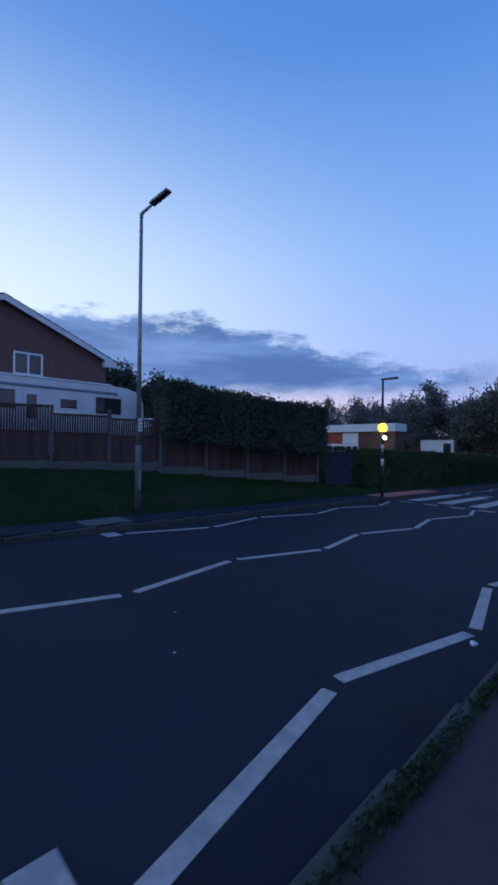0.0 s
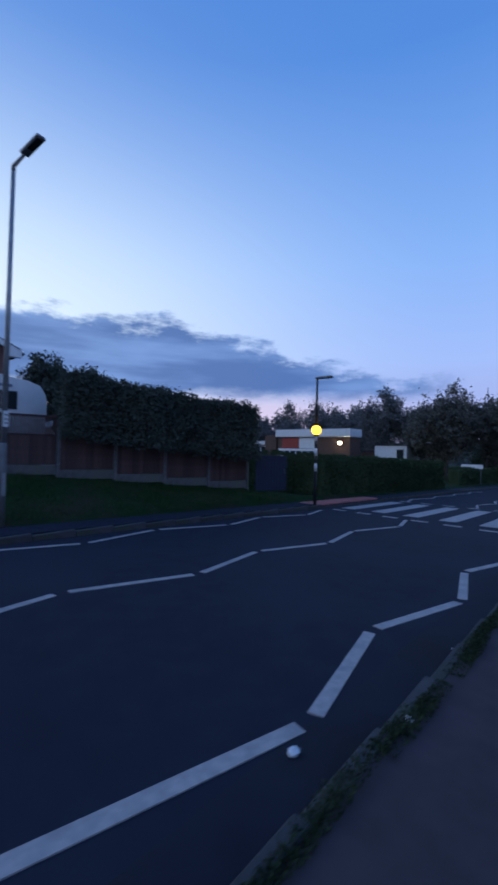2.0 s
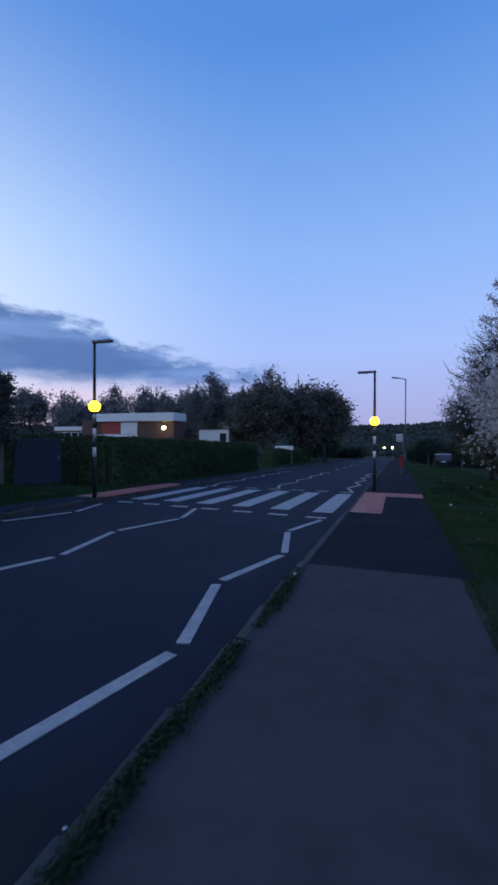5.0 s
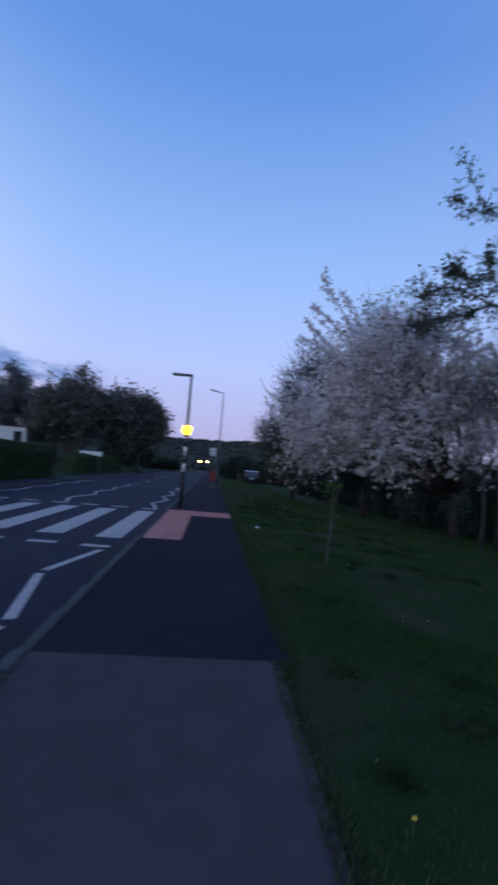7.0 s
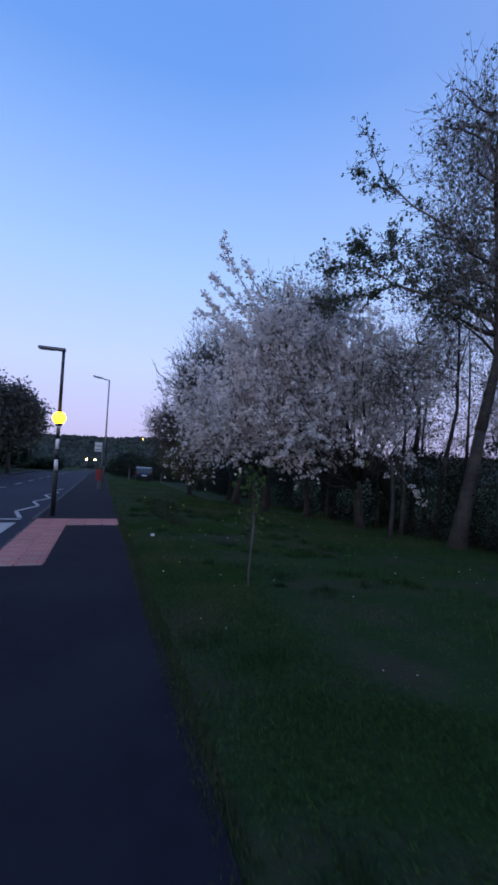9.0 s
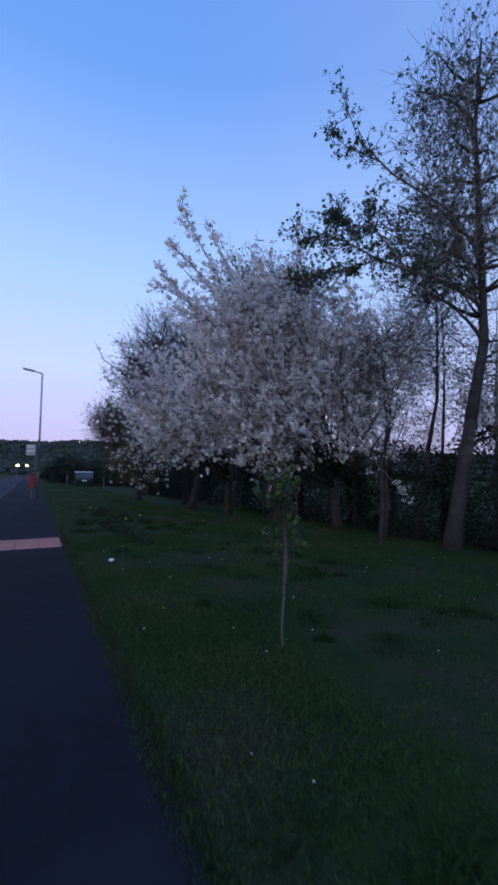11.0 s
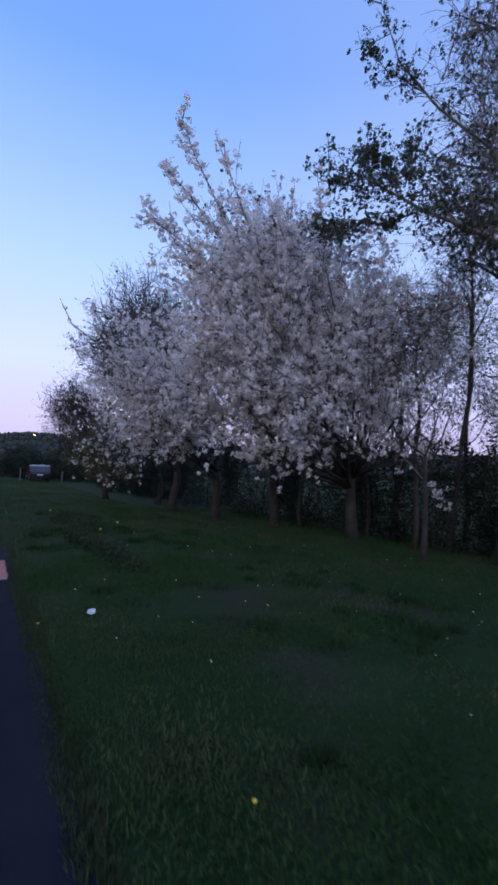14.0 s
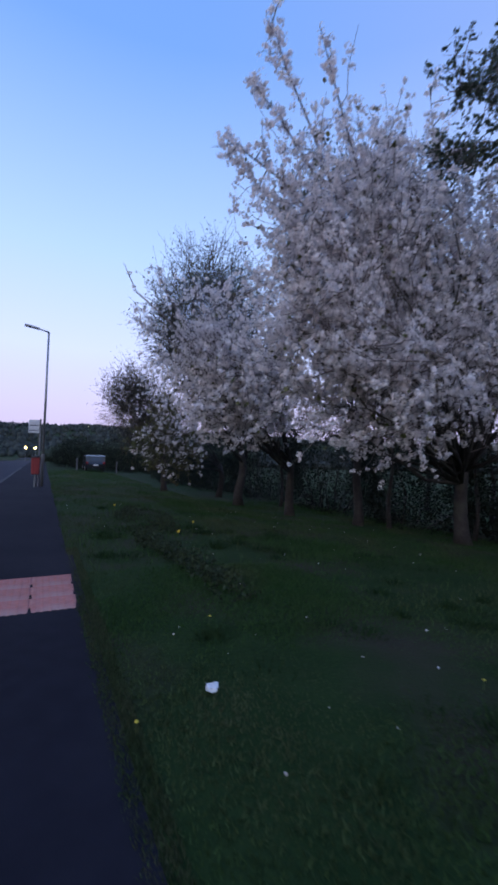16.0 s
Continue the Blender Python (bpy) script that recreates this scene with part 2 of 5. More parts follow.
YELLOW = mat("yellow_petals", (0.75, 0.55, 0.05), (0.65, 0.42, 0.03), 0.6, 20, 4, 0)
CARPAINT = mat("black_car_paint", (0.02, 0.021, 0.024), (0.026, 0.027, 0.03), 0.25, 3, 4, 0, spec=0.6)
RUBBER = mat("tyre_rubber", (0.02, 0.02, 0.02), None, 0.85, 10, 4, 0.2, 50)
REDLAMP = mat("red_lamp_lens", (0.3, 0.01, 0.01), None, 0.2, 10, 4, 0)
REDBIN = mat("red_plastic", (0.32, 0.03, 0.03), None, 0.5, 8, 4, 0.1, 30)
# lightened base colour imitates haze over the hills
HILLWOOD = mat("far_woods", (0.045, 0.055, 0.05), (0.06, 0.068, 0.06), 1.0, 0.02, 6, 0, island=0.35, spec=0.0)
AMBER = glowing("lit_amber_globe", (1.0, 0.47, 0.02), 6.0)
FLOOD = glowing("lit_floodlight", (1.0, 0.78, 0.42), 260.0)
SODIUM = glowing("lit_street_lamp", (1.0, 0.66, 0.18), 22.0)


# ---- mesh helpers ----
class Mesh:
    def __init__(self):
        self.v, self.f = [], []

    def add(self, vs, fs):
        o = len(self.v)
        self.v += [tuple(p) for p in vs]
        self.f += [tuple(i + o for i in f) for f in fs]
        return self

    def box(self, x0, x1, y0, y1, z0, z1, b=0.0, m=None):
        """Box with edges chamfered by b."""
        if b <= 0:
            vs = [(x, y, z) for x in (x0, x1) for y in (y0, y1) for z in (z0, z1)]
            fs = [(0, 1, 3, 2), (4, 6, 7, 5), (0, 4, 5, 1), (2, 3, 7, 6), (0, 2, 6, 4), (1, 5, 7, 3)]
        else:
            bm = bmesh.new()
            for x, sx in ((x0, 1), (x1, -1)):
                for y, sy in ((y0, 1), (y1, -1)):
                    for z, sz in ((z0, 1), (z1, -1)):
                        bm.verts.new((x, y + sy * b, z + sz * b))
                        bm.verts.new((x + sx * b, y, z + sz * b))
                        bm.verts.new((x + sx * b, y + sy * b, z))
            bmesh.ops.convex_hull(bm, input=bm.verts[:])
            bm.verts.index_update()
            vs = [v.co.copy() for v in bm.verts]
            fs = [tuple(v.index for v in f.verts) for f in bm.faces]
            bm.free()
        if m is not None:
            vs = [m @ Vector(p) for p in vs]
        return self.add(vs, fs)

    def tube(self, pts, radii, n=6, cap=True):
        o = len(self.v)
        pts = [Vector([float(c) for c in p]) for p in pts]
        for i, p in enumerate(pts):
            d = (pts[min(i + 1, len(pts) - 1)] - pts[max(i - 1, 0)])
            d = d.normalized() if d.length > 1e-9 else Vector((0, 0, 1))
            a = d.cross(Vector((0.13, 1, 0.07)) if abs(d.y) < 0.9 else Vector((1, 0.1, 0))).normalized()
            b = d.cross(a)
            for k in range(n):
                t = 2 * math.pi * k / n
                self.v.append(tuple(p + float(radii[i]) * (math.cos(t) * a + math.sin(t) * b)))
        for i in range(len(pts) - 1):
            for k in range(n):
                q = o + i * n
                self.f.append((q + k, q + (k + 1) % n, q + n + (k + 1) % n, q + n + k))
        if cap:
            self.f.append(tuple(o + k for k in range(n))[::-1])
            self.f.append(tuple(o + (len(pts) - 1) * n + k for k in range(n)))
        return self

    def ball(self, c, r, n=16, rings=10, sq=(1, 1, 1)):
        pts, fs = [], []
        for i in range(rings + 1):
            t = math.pi * i / rings
            for k in range(n):
                a = 2 * math.pi * k / n
                pts.append((c[0] + sq[0] * r * math.sin(t) * math.cos(a), c[1] + sq[1] * r * math.sin(t) * math.sin(a), c[2] + sq[2] * r * math.cos(t)))
        for i in range(rings):
            for k in range(n):
                fs.append((i * n + k, (i + 1) * n + k, (i + 1) * n + (k + 1) % n, i * n + (k + 1) % n))
        return self.add(pts, fs)

    def prism(self, outline, axis, lo, hi):
        """Outline of (u, v) pairs pushed out along an axis from lo to hi."""
        def at(u, v, w):
            return {"x": (w, u, v), "y": (u, w, v), "z": (u, v, w)}[axis]
        n = len(outline)
        vs = [at(u, v, lo) for u, v in outline] + [at(u, v, hi) for u, v in outline]
        fs = [tuple(range(n))[::-1], tuple(range(n, 2 * n))] + [(i, (i + 1) % n, n + (i + 1) % n, n + i) for i in range(n)]
        return self.add(vs, fs)


def data(name, m, material, smooth=False):
    me = bpy.data.meshes.new(name)
    me.from_pydata(m.v, [], m.f)
    me.materials.append(material)
    me.update()
    bm = bmesh.new()
    bm.from_mesh(me)
    bmesh.ops.recalc_face_normals(bm, faces=bm.faces[:])
    bm.to_mesh(me)
    bm.free()
    if smooth:
        me.polygons.foreach_set("use_smooth", [True] * len(me.polygons))
    return me


def part(name, m, material, parent=None, label="", smooth=False, at=None):
    ob = new(name, data(name, m, material, smooth) if isinstance(m, Mesh) else m)
    if parent is not None:
        ob.parent = parent
    if at is not None:
        ob.matrix_basis = at
    if label:
        ob["label"] = label
    return ob


def thing(name, at, label, category, group="", kind=""):
    e = new(name)
    e.empty_display_size = 0.2
    e.matrix_basis = at
    return tagged(e, label, category, group, kind)


def raw(name, verts, faces, material, smooth=False):
    """Mesh from arrays: verts (n, 3), faces (m, k)."""
    me = bpy.data.meshes.new(name)
    k = faces.shape[1]
    me.vertices.add(len(verts))
    me.vertices.foreach_set("co", np.ascontiguousarray(verts, dtype=np.float32).ravel())
    me.loops.add(faces.size)
    me.loops.foreach_set("vertex_index", np.ascontiguousarray(faces, dtype=np.int32).ravel())
    me.polygons.add(len(faces))
    me.polygons.foreach_set("loop_start", np.arange(0, faces.size, k, dtype=np.int32))
    me.polygons.foreach_set("loop_total", np.full(len(faces), k, dtype=np.int32))
    me.materials.append(material)
    me.update(calc_edges=True)
    me.validate()
    return me


# ---- the lie of the land ----
def sm(a, b, x):
    t = min(1.0, max(0.0, (x - a) / (b - a)))
    return t * t * (3 - 2 * t)


def fall(y):
    """Height of the road's line: it drops to the north, faster past the trees."""
    z = -0.024 * min(y, 110.0)
    if y > 80:
        z -= 4.2 * sm(80, 230, y)
    return z


def lift(x, y):
    """Height of the turf above the road's line."""
    if x > 0.95:
        return -0.012 - 0.065 * max(0.0, min(x, 14.0) - 2.4)
    if x < -9.9:
        bank = 0.13 + 0.25 * min(3.7, -9.9 - x)
        level = 0.13 + 0.02 * min(4.0, -9.9 - x)
        k = sm(15.5, 19.0, y)
        return bank * (1 - k) + level * k
    return -0.2


def hills(x, y):
    r = math.hypot(x, y - 20)
    rise = 40 * sm(260, 900, r) * (0.85 + 0.15 * math.sin(x * 0.006 + 1.0) + 0.05 * math.sin(x * 0.023))
    return rise


def land(x, y):
    return fall(y) + lift(x, y) + hills(x, y)


# ground, one sheet to the horizon
xs = sorted(set([-1600, -1200, -900, -700, -500, -350, -250, -180, -120, -80, -60, -45, -35, -28, -23, -19, -17, -15.5, -14.5, -13.6, -13, -12.3, -11.6, -11, -10.4, -9.9, -9.8,
                 -1.0, 1.0, 1.1] + [1.1 + 0.6 * i for i in range(1, 24)] + [16, 18, 21, 25, 30, 40, 60, 90, 130, 190, 260, 350, 500, 700, 900, 1200, 1600]))
ys = sorted(set([-1600, -1000, -600, -300, -150, -80, -50, -30, -20] + [-14 + 0.7 * i for i in range(0, 86)] + [50, 55, 60, 68, 76, 84, 92, 100, 115, 130, 150, 175, 200, 230, 260, 300, 350, 420, 500, 600, 700, 800, 900, 1000, 1300, 1600]))
gv = np.array([(x, y, land(x, y) + (0.035 * noise.noise(Vector((x * 0.7, y * 0.7, 3.0))) if (x > 1.5 or x < -10.5) and abs(y) < 60 else 0)) for y in ys for x in xs])
nx = len(xs)
gf = np.array([(j * nx + i, j * nx + i + 1, (j + 1) * nx + i + 1, (j + 1) * nx + i) for j in range(len(ys) - 1) for i in range(nx - 1)])
ground = new("ground", raw("ground", gv, gf, GROUND))
tagged(ground, "rough green turf sloping gently down to wooded hills", "ground", kind="structure")


def strip(name, x0, x1, y0, y1, h, material, label, category, thick=0.25, step=2.0):
    """Slab that follows the fall of the road."""
    m = Mesh()
    cuts = [y0]
    while cuts[-1] + step < y1 - 0.01:
        cuts.append(cuts[-1] + step)
    cuts.append(y1)
    for y in cuts:
        z = fall(y) + h
        m.v += [(x0, y, z), (x1, y, z), (x1, y, z - thick), (x0, y, z - thick)]
    for i in range(len(cuts) - 1):
        a, b = 4 * i, 4 * i + 4
        m.f += [(a, a + 1, b + 1, b), (a + 1, a + 2, b + 2, b + 1), (a + 2, a + 3, b + 3, b + 2), (a + 3, a, b, b + 3)]
    n = len(m.v)
    m.f += [(0, 3, 2, 1), (n - 4, n - 3, n - 2, n - 1)]
    return tagged(part(name, m, material), label, category, kind="structure")


KR, KL = -1.1, -8.82
strip("road", KL, KR, -60, 240, -0.122, ASPHALT, "dark asphalt road with worn white markings", "road", step=5.0)
strip("pavement_near", KR + 0.11, 1.06, -40, 11.35, 0.0, PAVE_OLD, "worn grey asphalt footway beside the kerb", "pavement")
strip("pavement_new", KR + 0.11, 1.17, 11.35, 23.6, 0.0, PAVE_NEW, "newer dark asphalt footway patch before the crossing", "pavement")
strip("pavement_onward", KR + 0.11, 1.1, 23.6, 120, 0.0, PAVE_NEW, "dark asphalt footway running downhill", "pavement", step=4.0)
strip("pavement_far", -9.9, KL - 0.13, -40, 120, 0.03, ASPHALT, "dark asphalt footway across the road", "pavement", step=4.0)

strip("gutter_channel", -1.56, KR, -20, 16.6, -0.118, GUTTER, "darker asphalt strip along the near kerb", "road", thick=0.02)

# ---- road markings, 4 mm proud of the asphalt ----
MARK = -0.113


def bar(m, a, b, w):
    """Painted bar from a to b on the road, w wide."""
    a, b = Vector(a), Vector(b)
    d = (b - a).normalized()
    s = Vector((-d.y, d.x)) * w / 2
    q = [a + s, a - s, b - s, b + s]
    top = [(p.x, p.y, fall(p.y) + MARK) for p in q]
    low = [(x, y, z - 0.012) for x, y, z in top]
    m.add(top + low, [(0, 1, 2, 3), (0, 4, 5, 1), (1, 5, 6, 2), (2, 6, 7, 3), (3, 7, 4, 0)])


def zigzag(name, xa, xb, joints, w, first_high, label):
    """Zigzag line: marks from joint to joint with small gaps."""
    e = thing(name, pose(0, 0, 0), label, "road marking", "zigzag lines at the crossing", "structure")
    high = first_high
    for y0, y1 in zip(joints, joints[1:]):
        a, b = (xa, xb) if high else (xb, xa)
        m = Mesh()
        dx = 0.05 if y0 == 0.75 else 0.0
        bar(m, (a + dx, y0 + 0.1), (b + dx, y1 - 0.1), w)
        part("paint_mark", m, PAINT, e)
        high = not high
    return e


zigzag("zigzag_line", -1.97, -1.58, [0.75, 2.85, 4.85, 6.75, 8.63, 10.45, 12.22, 14.18, 16.0], 0.125, False, "white zigzag line by the near kerb")
zigzag("zigzag_line", -5.35, -4.92, [-1.1, 0.8, 2.65, 4.83, 6.8, 8.8, 10.75, 12.8, 14.8, 16.6], 0.115, False, "white zigzag line along the middle of the road")
zigzag("zigzag_line", -8.52, -8.06, [4.4, 6.55, 8.65, 10.75, 12.7, 14.6, 16.4], 0.11, True, "white zigzag line by the far kerb")
zigzag("zigzag_line", -1.97, -1.58, [23.6 + 1.9 * i for i in range(9)], 0.125, False, "white zigzag line past the crossing")
zigzag("zigzag_line", -5.3, -4.9, [23.8 + 1.95 * i for i in range(9)], 0.115, False, "white zigzag line along the middle past the crossing")
zigzag("zigzag_line", -8.5, -8.1, [23.8 + 1.95 * i for i in range(9)], 0.11, False, "white zigzag line by the far kerb past the crossing")
ends = thing("end_bars", pose(0, 0, 0), "short broad white bars that end the zigzag lines", "road marking", kind="structure")
for x, y in ((-1.79, 0.62), (-8.58, 4.2)):
    m = Mesh()
    bar(m, (x - 0.2, y), (x + 0.2, y), 0.22 if x > -5 else 0.34)
    part("paint_mark", m, PAINT, ends)
zebra = thing("zebra_crossing", pose(0, 0, 0), "broad white zebra stripes across the asphalt", "zebra crossing", kind="structure")
for i in range(6):
    x = -1.77 - 1.285 * i
    y0 = 17.25 + 0.13 * min(i, 4)
    m = Mesh()
    bar(m, (x, y0), (x, 22.55 + 0.06 * i), 0.56)
    part("paint_stripe", m, PAINT, zebra)
give = thing("give_way_dashes", pose(0, 0, 0), "broken white give way line before the crossing", "road marking", kind="structure")
for i in range(7):
    x = -1.5 - 1.06 * i
    for y in (16.25 + 0.12 * i, 23.35 + 0.05 * i):
        m = Mesh()
        bar(m, (x, y), (x - 0.54, y + 0.03), 0.18)
        part("paint_mark", m, PAINT, give)
lane = thing("lane_dashes", pose(0, 0, 0), "broken white centre line running downhill", "road marking", kind="structure")
for i in range(9):
    m = Mesh()
    bar(m, (-5.0, 43 + 6 * i), (-5.0, 45.5 + 6 * i), 0.1)
    part("paint_mark", m, PAINT, lane)

# ---- kerbs, stone by stone ----
def kerb_run(name, x, side, label):
    e = thing(name, pose(0, 0, 0), label, "kerb", kind="structure")
    stone = data("kerb_stone", Mesh().box(-0.065, 0.05, -0.452, 0.452, -0.28, 0.0, 0.016), KERB)
    rnd = random.Random(5 + side)
    y = -12.0
    while y < 62:
        low = -0.075 if 16.9 < y < 22.6 else 0.0
        part("kerb_stone", stone, KERB, e, at=pose(x + rnd.uniform(-0.006, 0.006), y, fall(y) + 0.012 + low + rnd.uniform(-0.004, 0.004), 1.37, 0, rnd.uniform(-0.4, 0.4)))
        y += 0.915


kerb_run("kerb_near", KR + 0.06, 1, "pale concrete kerb stones with weeds along the footway")
kerb_run("kerb_far", KL - 0.06, 2, "pale concrete kerb stones along the far footway")

# ---- tactile paving ----
def tactile(name, cells, label):
    e = thing(name, pose(0, 0, 0), label, "tactile paving", kind="structure")
    m = Mesh().box(-0.197, 0.197, -0.197, 0.197, -0.05, 0.0, 0.006)
    for i in range(6):
        for j in range(6):
            cx, cy = -0.167 + 0.0668 * i, -0.167 + 0.0668 * j
            ring = [(cx + 0.014 * math.cos(a), cy + 0.014 * math.sin(a), 0.006) for a in (0.785, 2.356, 3.927, 5.498)]
            base = [(cx + 0.02 * math.cos(a), cy + 0.02 * math.sin(a), -0.001) for a in (0.785, 2.356, 3.927, 5.498)]
            m.add(ring + base, [(0, 1, 2, 3)] + [(k, 4 + k, 4 + (k + 1) % 4, (k + 1) % 4) for k in range(4)])
    tile = data("tactile_tile", m, TACTILE)
    bed = data("mortar_bed", Mesh().box(-0.208, 0.208, -0.204, 0.204, -0.06, -0.004), TACTILE)
    for x, y, h in cells:
        part("tactile_tile", tile, TACTILE, e, at=pose(x, y, fall(y) + h + 0.008, 1.37))
    for i, (x, y, h) in enumerate(cells):
        part("mortar_bed", bed, TACTILE, e, at=pose(x, y, fall(y) + h + 0.006 - 0.0005 * (i % 3), 1.37))


cells = [(-0.77 + 0.4 * i, 17.0 + 0.4 * j, 0.0) for i in range(2) for j in range(11)] + [(-0.77 + 0.412 * i, 21.4 + 0.4 * j, 0.0) for i in range(5) for j in range(3)]
tactile("tactile_paving_near", cells, "red blister tactile slabs by the dropped kerb")
cells = [(-9.15 - 0.4 * i, 18.0 + 0.4 * j, 0.04) for i in range(2) for j in range(11)] + [(-9.15 - 0.4 * i, 16.8 + 0.4 * j, 0.04) for i in range(2) for j in range(3)]
tactile("tactile_paving_far", cells, "red blister tactile slabs on the far footway")
slab = thing("concrete_slab", pose(0, 0, 0), "pale concrete cover slab set in the far footway", "slab", kind="structure")
part("cover", Mesh().box(-9.75, -9.05, 3.9, 4.95, fall(4.4) - 0.08, fall(4.4) + 0.05, 0.01), CONC, slab)

# ---- plant helpers ----
def rand_dirs(n, rng):
    d = rng.normal(size=(n, 3))
    return d / np.linalg.norm(d, axis=1)[:, None]


def leaf_mesh(name, pts, size, material, rng, blob=False, droop=0.0, petals=9, ball=0.09):
    """Small leaves, folded diamonds, or blossom clusters, at the points."""
    n = len(pts)
    s = size * rng.uniform(0.6, 1.35, n)[:, None]
    a = rand_dirs(n, rng)
    a[:, 2] -= droop
    a /= np.linalg.norm(a, axis=1)[:, None]
    b = np.cross(a, rand_dirs(n, rng))
    b /= np.linalg.norm(b, axis=1)[:, None] + 1e-9
    c = np.cross(a, b)
    if blob == "clusters":
        k = petals
        o0 = np.repeat(pts, k, 0)
        s = np.repeat(s, k, 0) * rng.uniform(0.7, 1.2, (n * k, 1))
        d = rand_dirs(n * k, rng)
        o = o0 + d * ball * np.repeat(rng.uniform(0.6, 1.3, (n, 1)), k, 0) * rng.uniform(0.35, 1.0, (n * k, 1))
        d = d + 0.5 * rand_dirs(n * k, rng)
        d /= np.linalg.norm(d, axis=1)[:, None]
        a = np.cross(d, rand_dirs(n * k, rng))
        a /= np.linalg.norm(a, axis=1)[:, None] + 1e-9
        b = np.cross(d, a)
        v = np.stack([o - a * s - d * s * 0.25, o + b * s * 0.85, o + a * s - d * s * 0.25, o - b * s * 0.85], 1).reshape(-1, 3)
        f = np.arange(4 * n * k).reshape(-1, 4)
    elif blob:
        j = rng.uniform(0.65, 1.2, (6, n, 1))
        v = np.stack([pts + a * s * j[0], pts - a * s * j[1], pts + b * s * j[2] * 0.8, pts - b * s * j[3] * 0.8, pts + c * s * j[4] * 0.7, pts - c * s * j[5] * 0.7], 1).reshape(-1, 3)
        q = np.array([(0, 2, 4), (2, 1, 4), (1, 3, 4), (3, 0, 4), (2, 0, 5), (1, 2, 5), (3, 1, 5), (0, 3, 5)])
        f = (np.arange(n)[:, None, None] * 6 + q[None]).reshape(-1, 3)
    else:
        v = np.stack([pts - a * s, pts + b * s * 0.5 + c * s * 0.15, pts + a * s, pts - b * s * 0.5 + c * s * 0.15], 1).reshape(-1, 3)
        q = np.array([(0, 1, 2), (0, 2, 3)])
        f = (np.arange(n)[:, None, None] * 4 + q[None]).reshape(-1, 3)
    return raw(name, v, f, material)


def bend(p, q, rng, n=5, sag=0.12):
    """Points of a crooked branch from p to q."""
    p, q = np.array(p, float), np.array(q, float)
    L = np.linalg.norm(q - p)
    k = rng.normal(size=3) * sag * L
    k2 = rng.normal(size=3) * sag * 0.5 * L
    return [p + (q - p) * t + k * math.sin(math.pi * t) + k2 * math.sin(2 * math.pi * t) for t in np.linspace(0, 1, n)]


def inside(env, rng):
    """A point in one of the ellipsoids, more often near its skin."""
    cx, cy, cz, rx, ry, rz = env[rng.integers(len(env))]
    d = rng.normal(size=3)
    d /= np.linalg.norm(d)
    r = rng.uniform(0.25, 1.0) ** 0.5
    return np.array([cx + d[0] * rx * r, cy + d[1] * ry * r, cz + d[2] * rz * r])


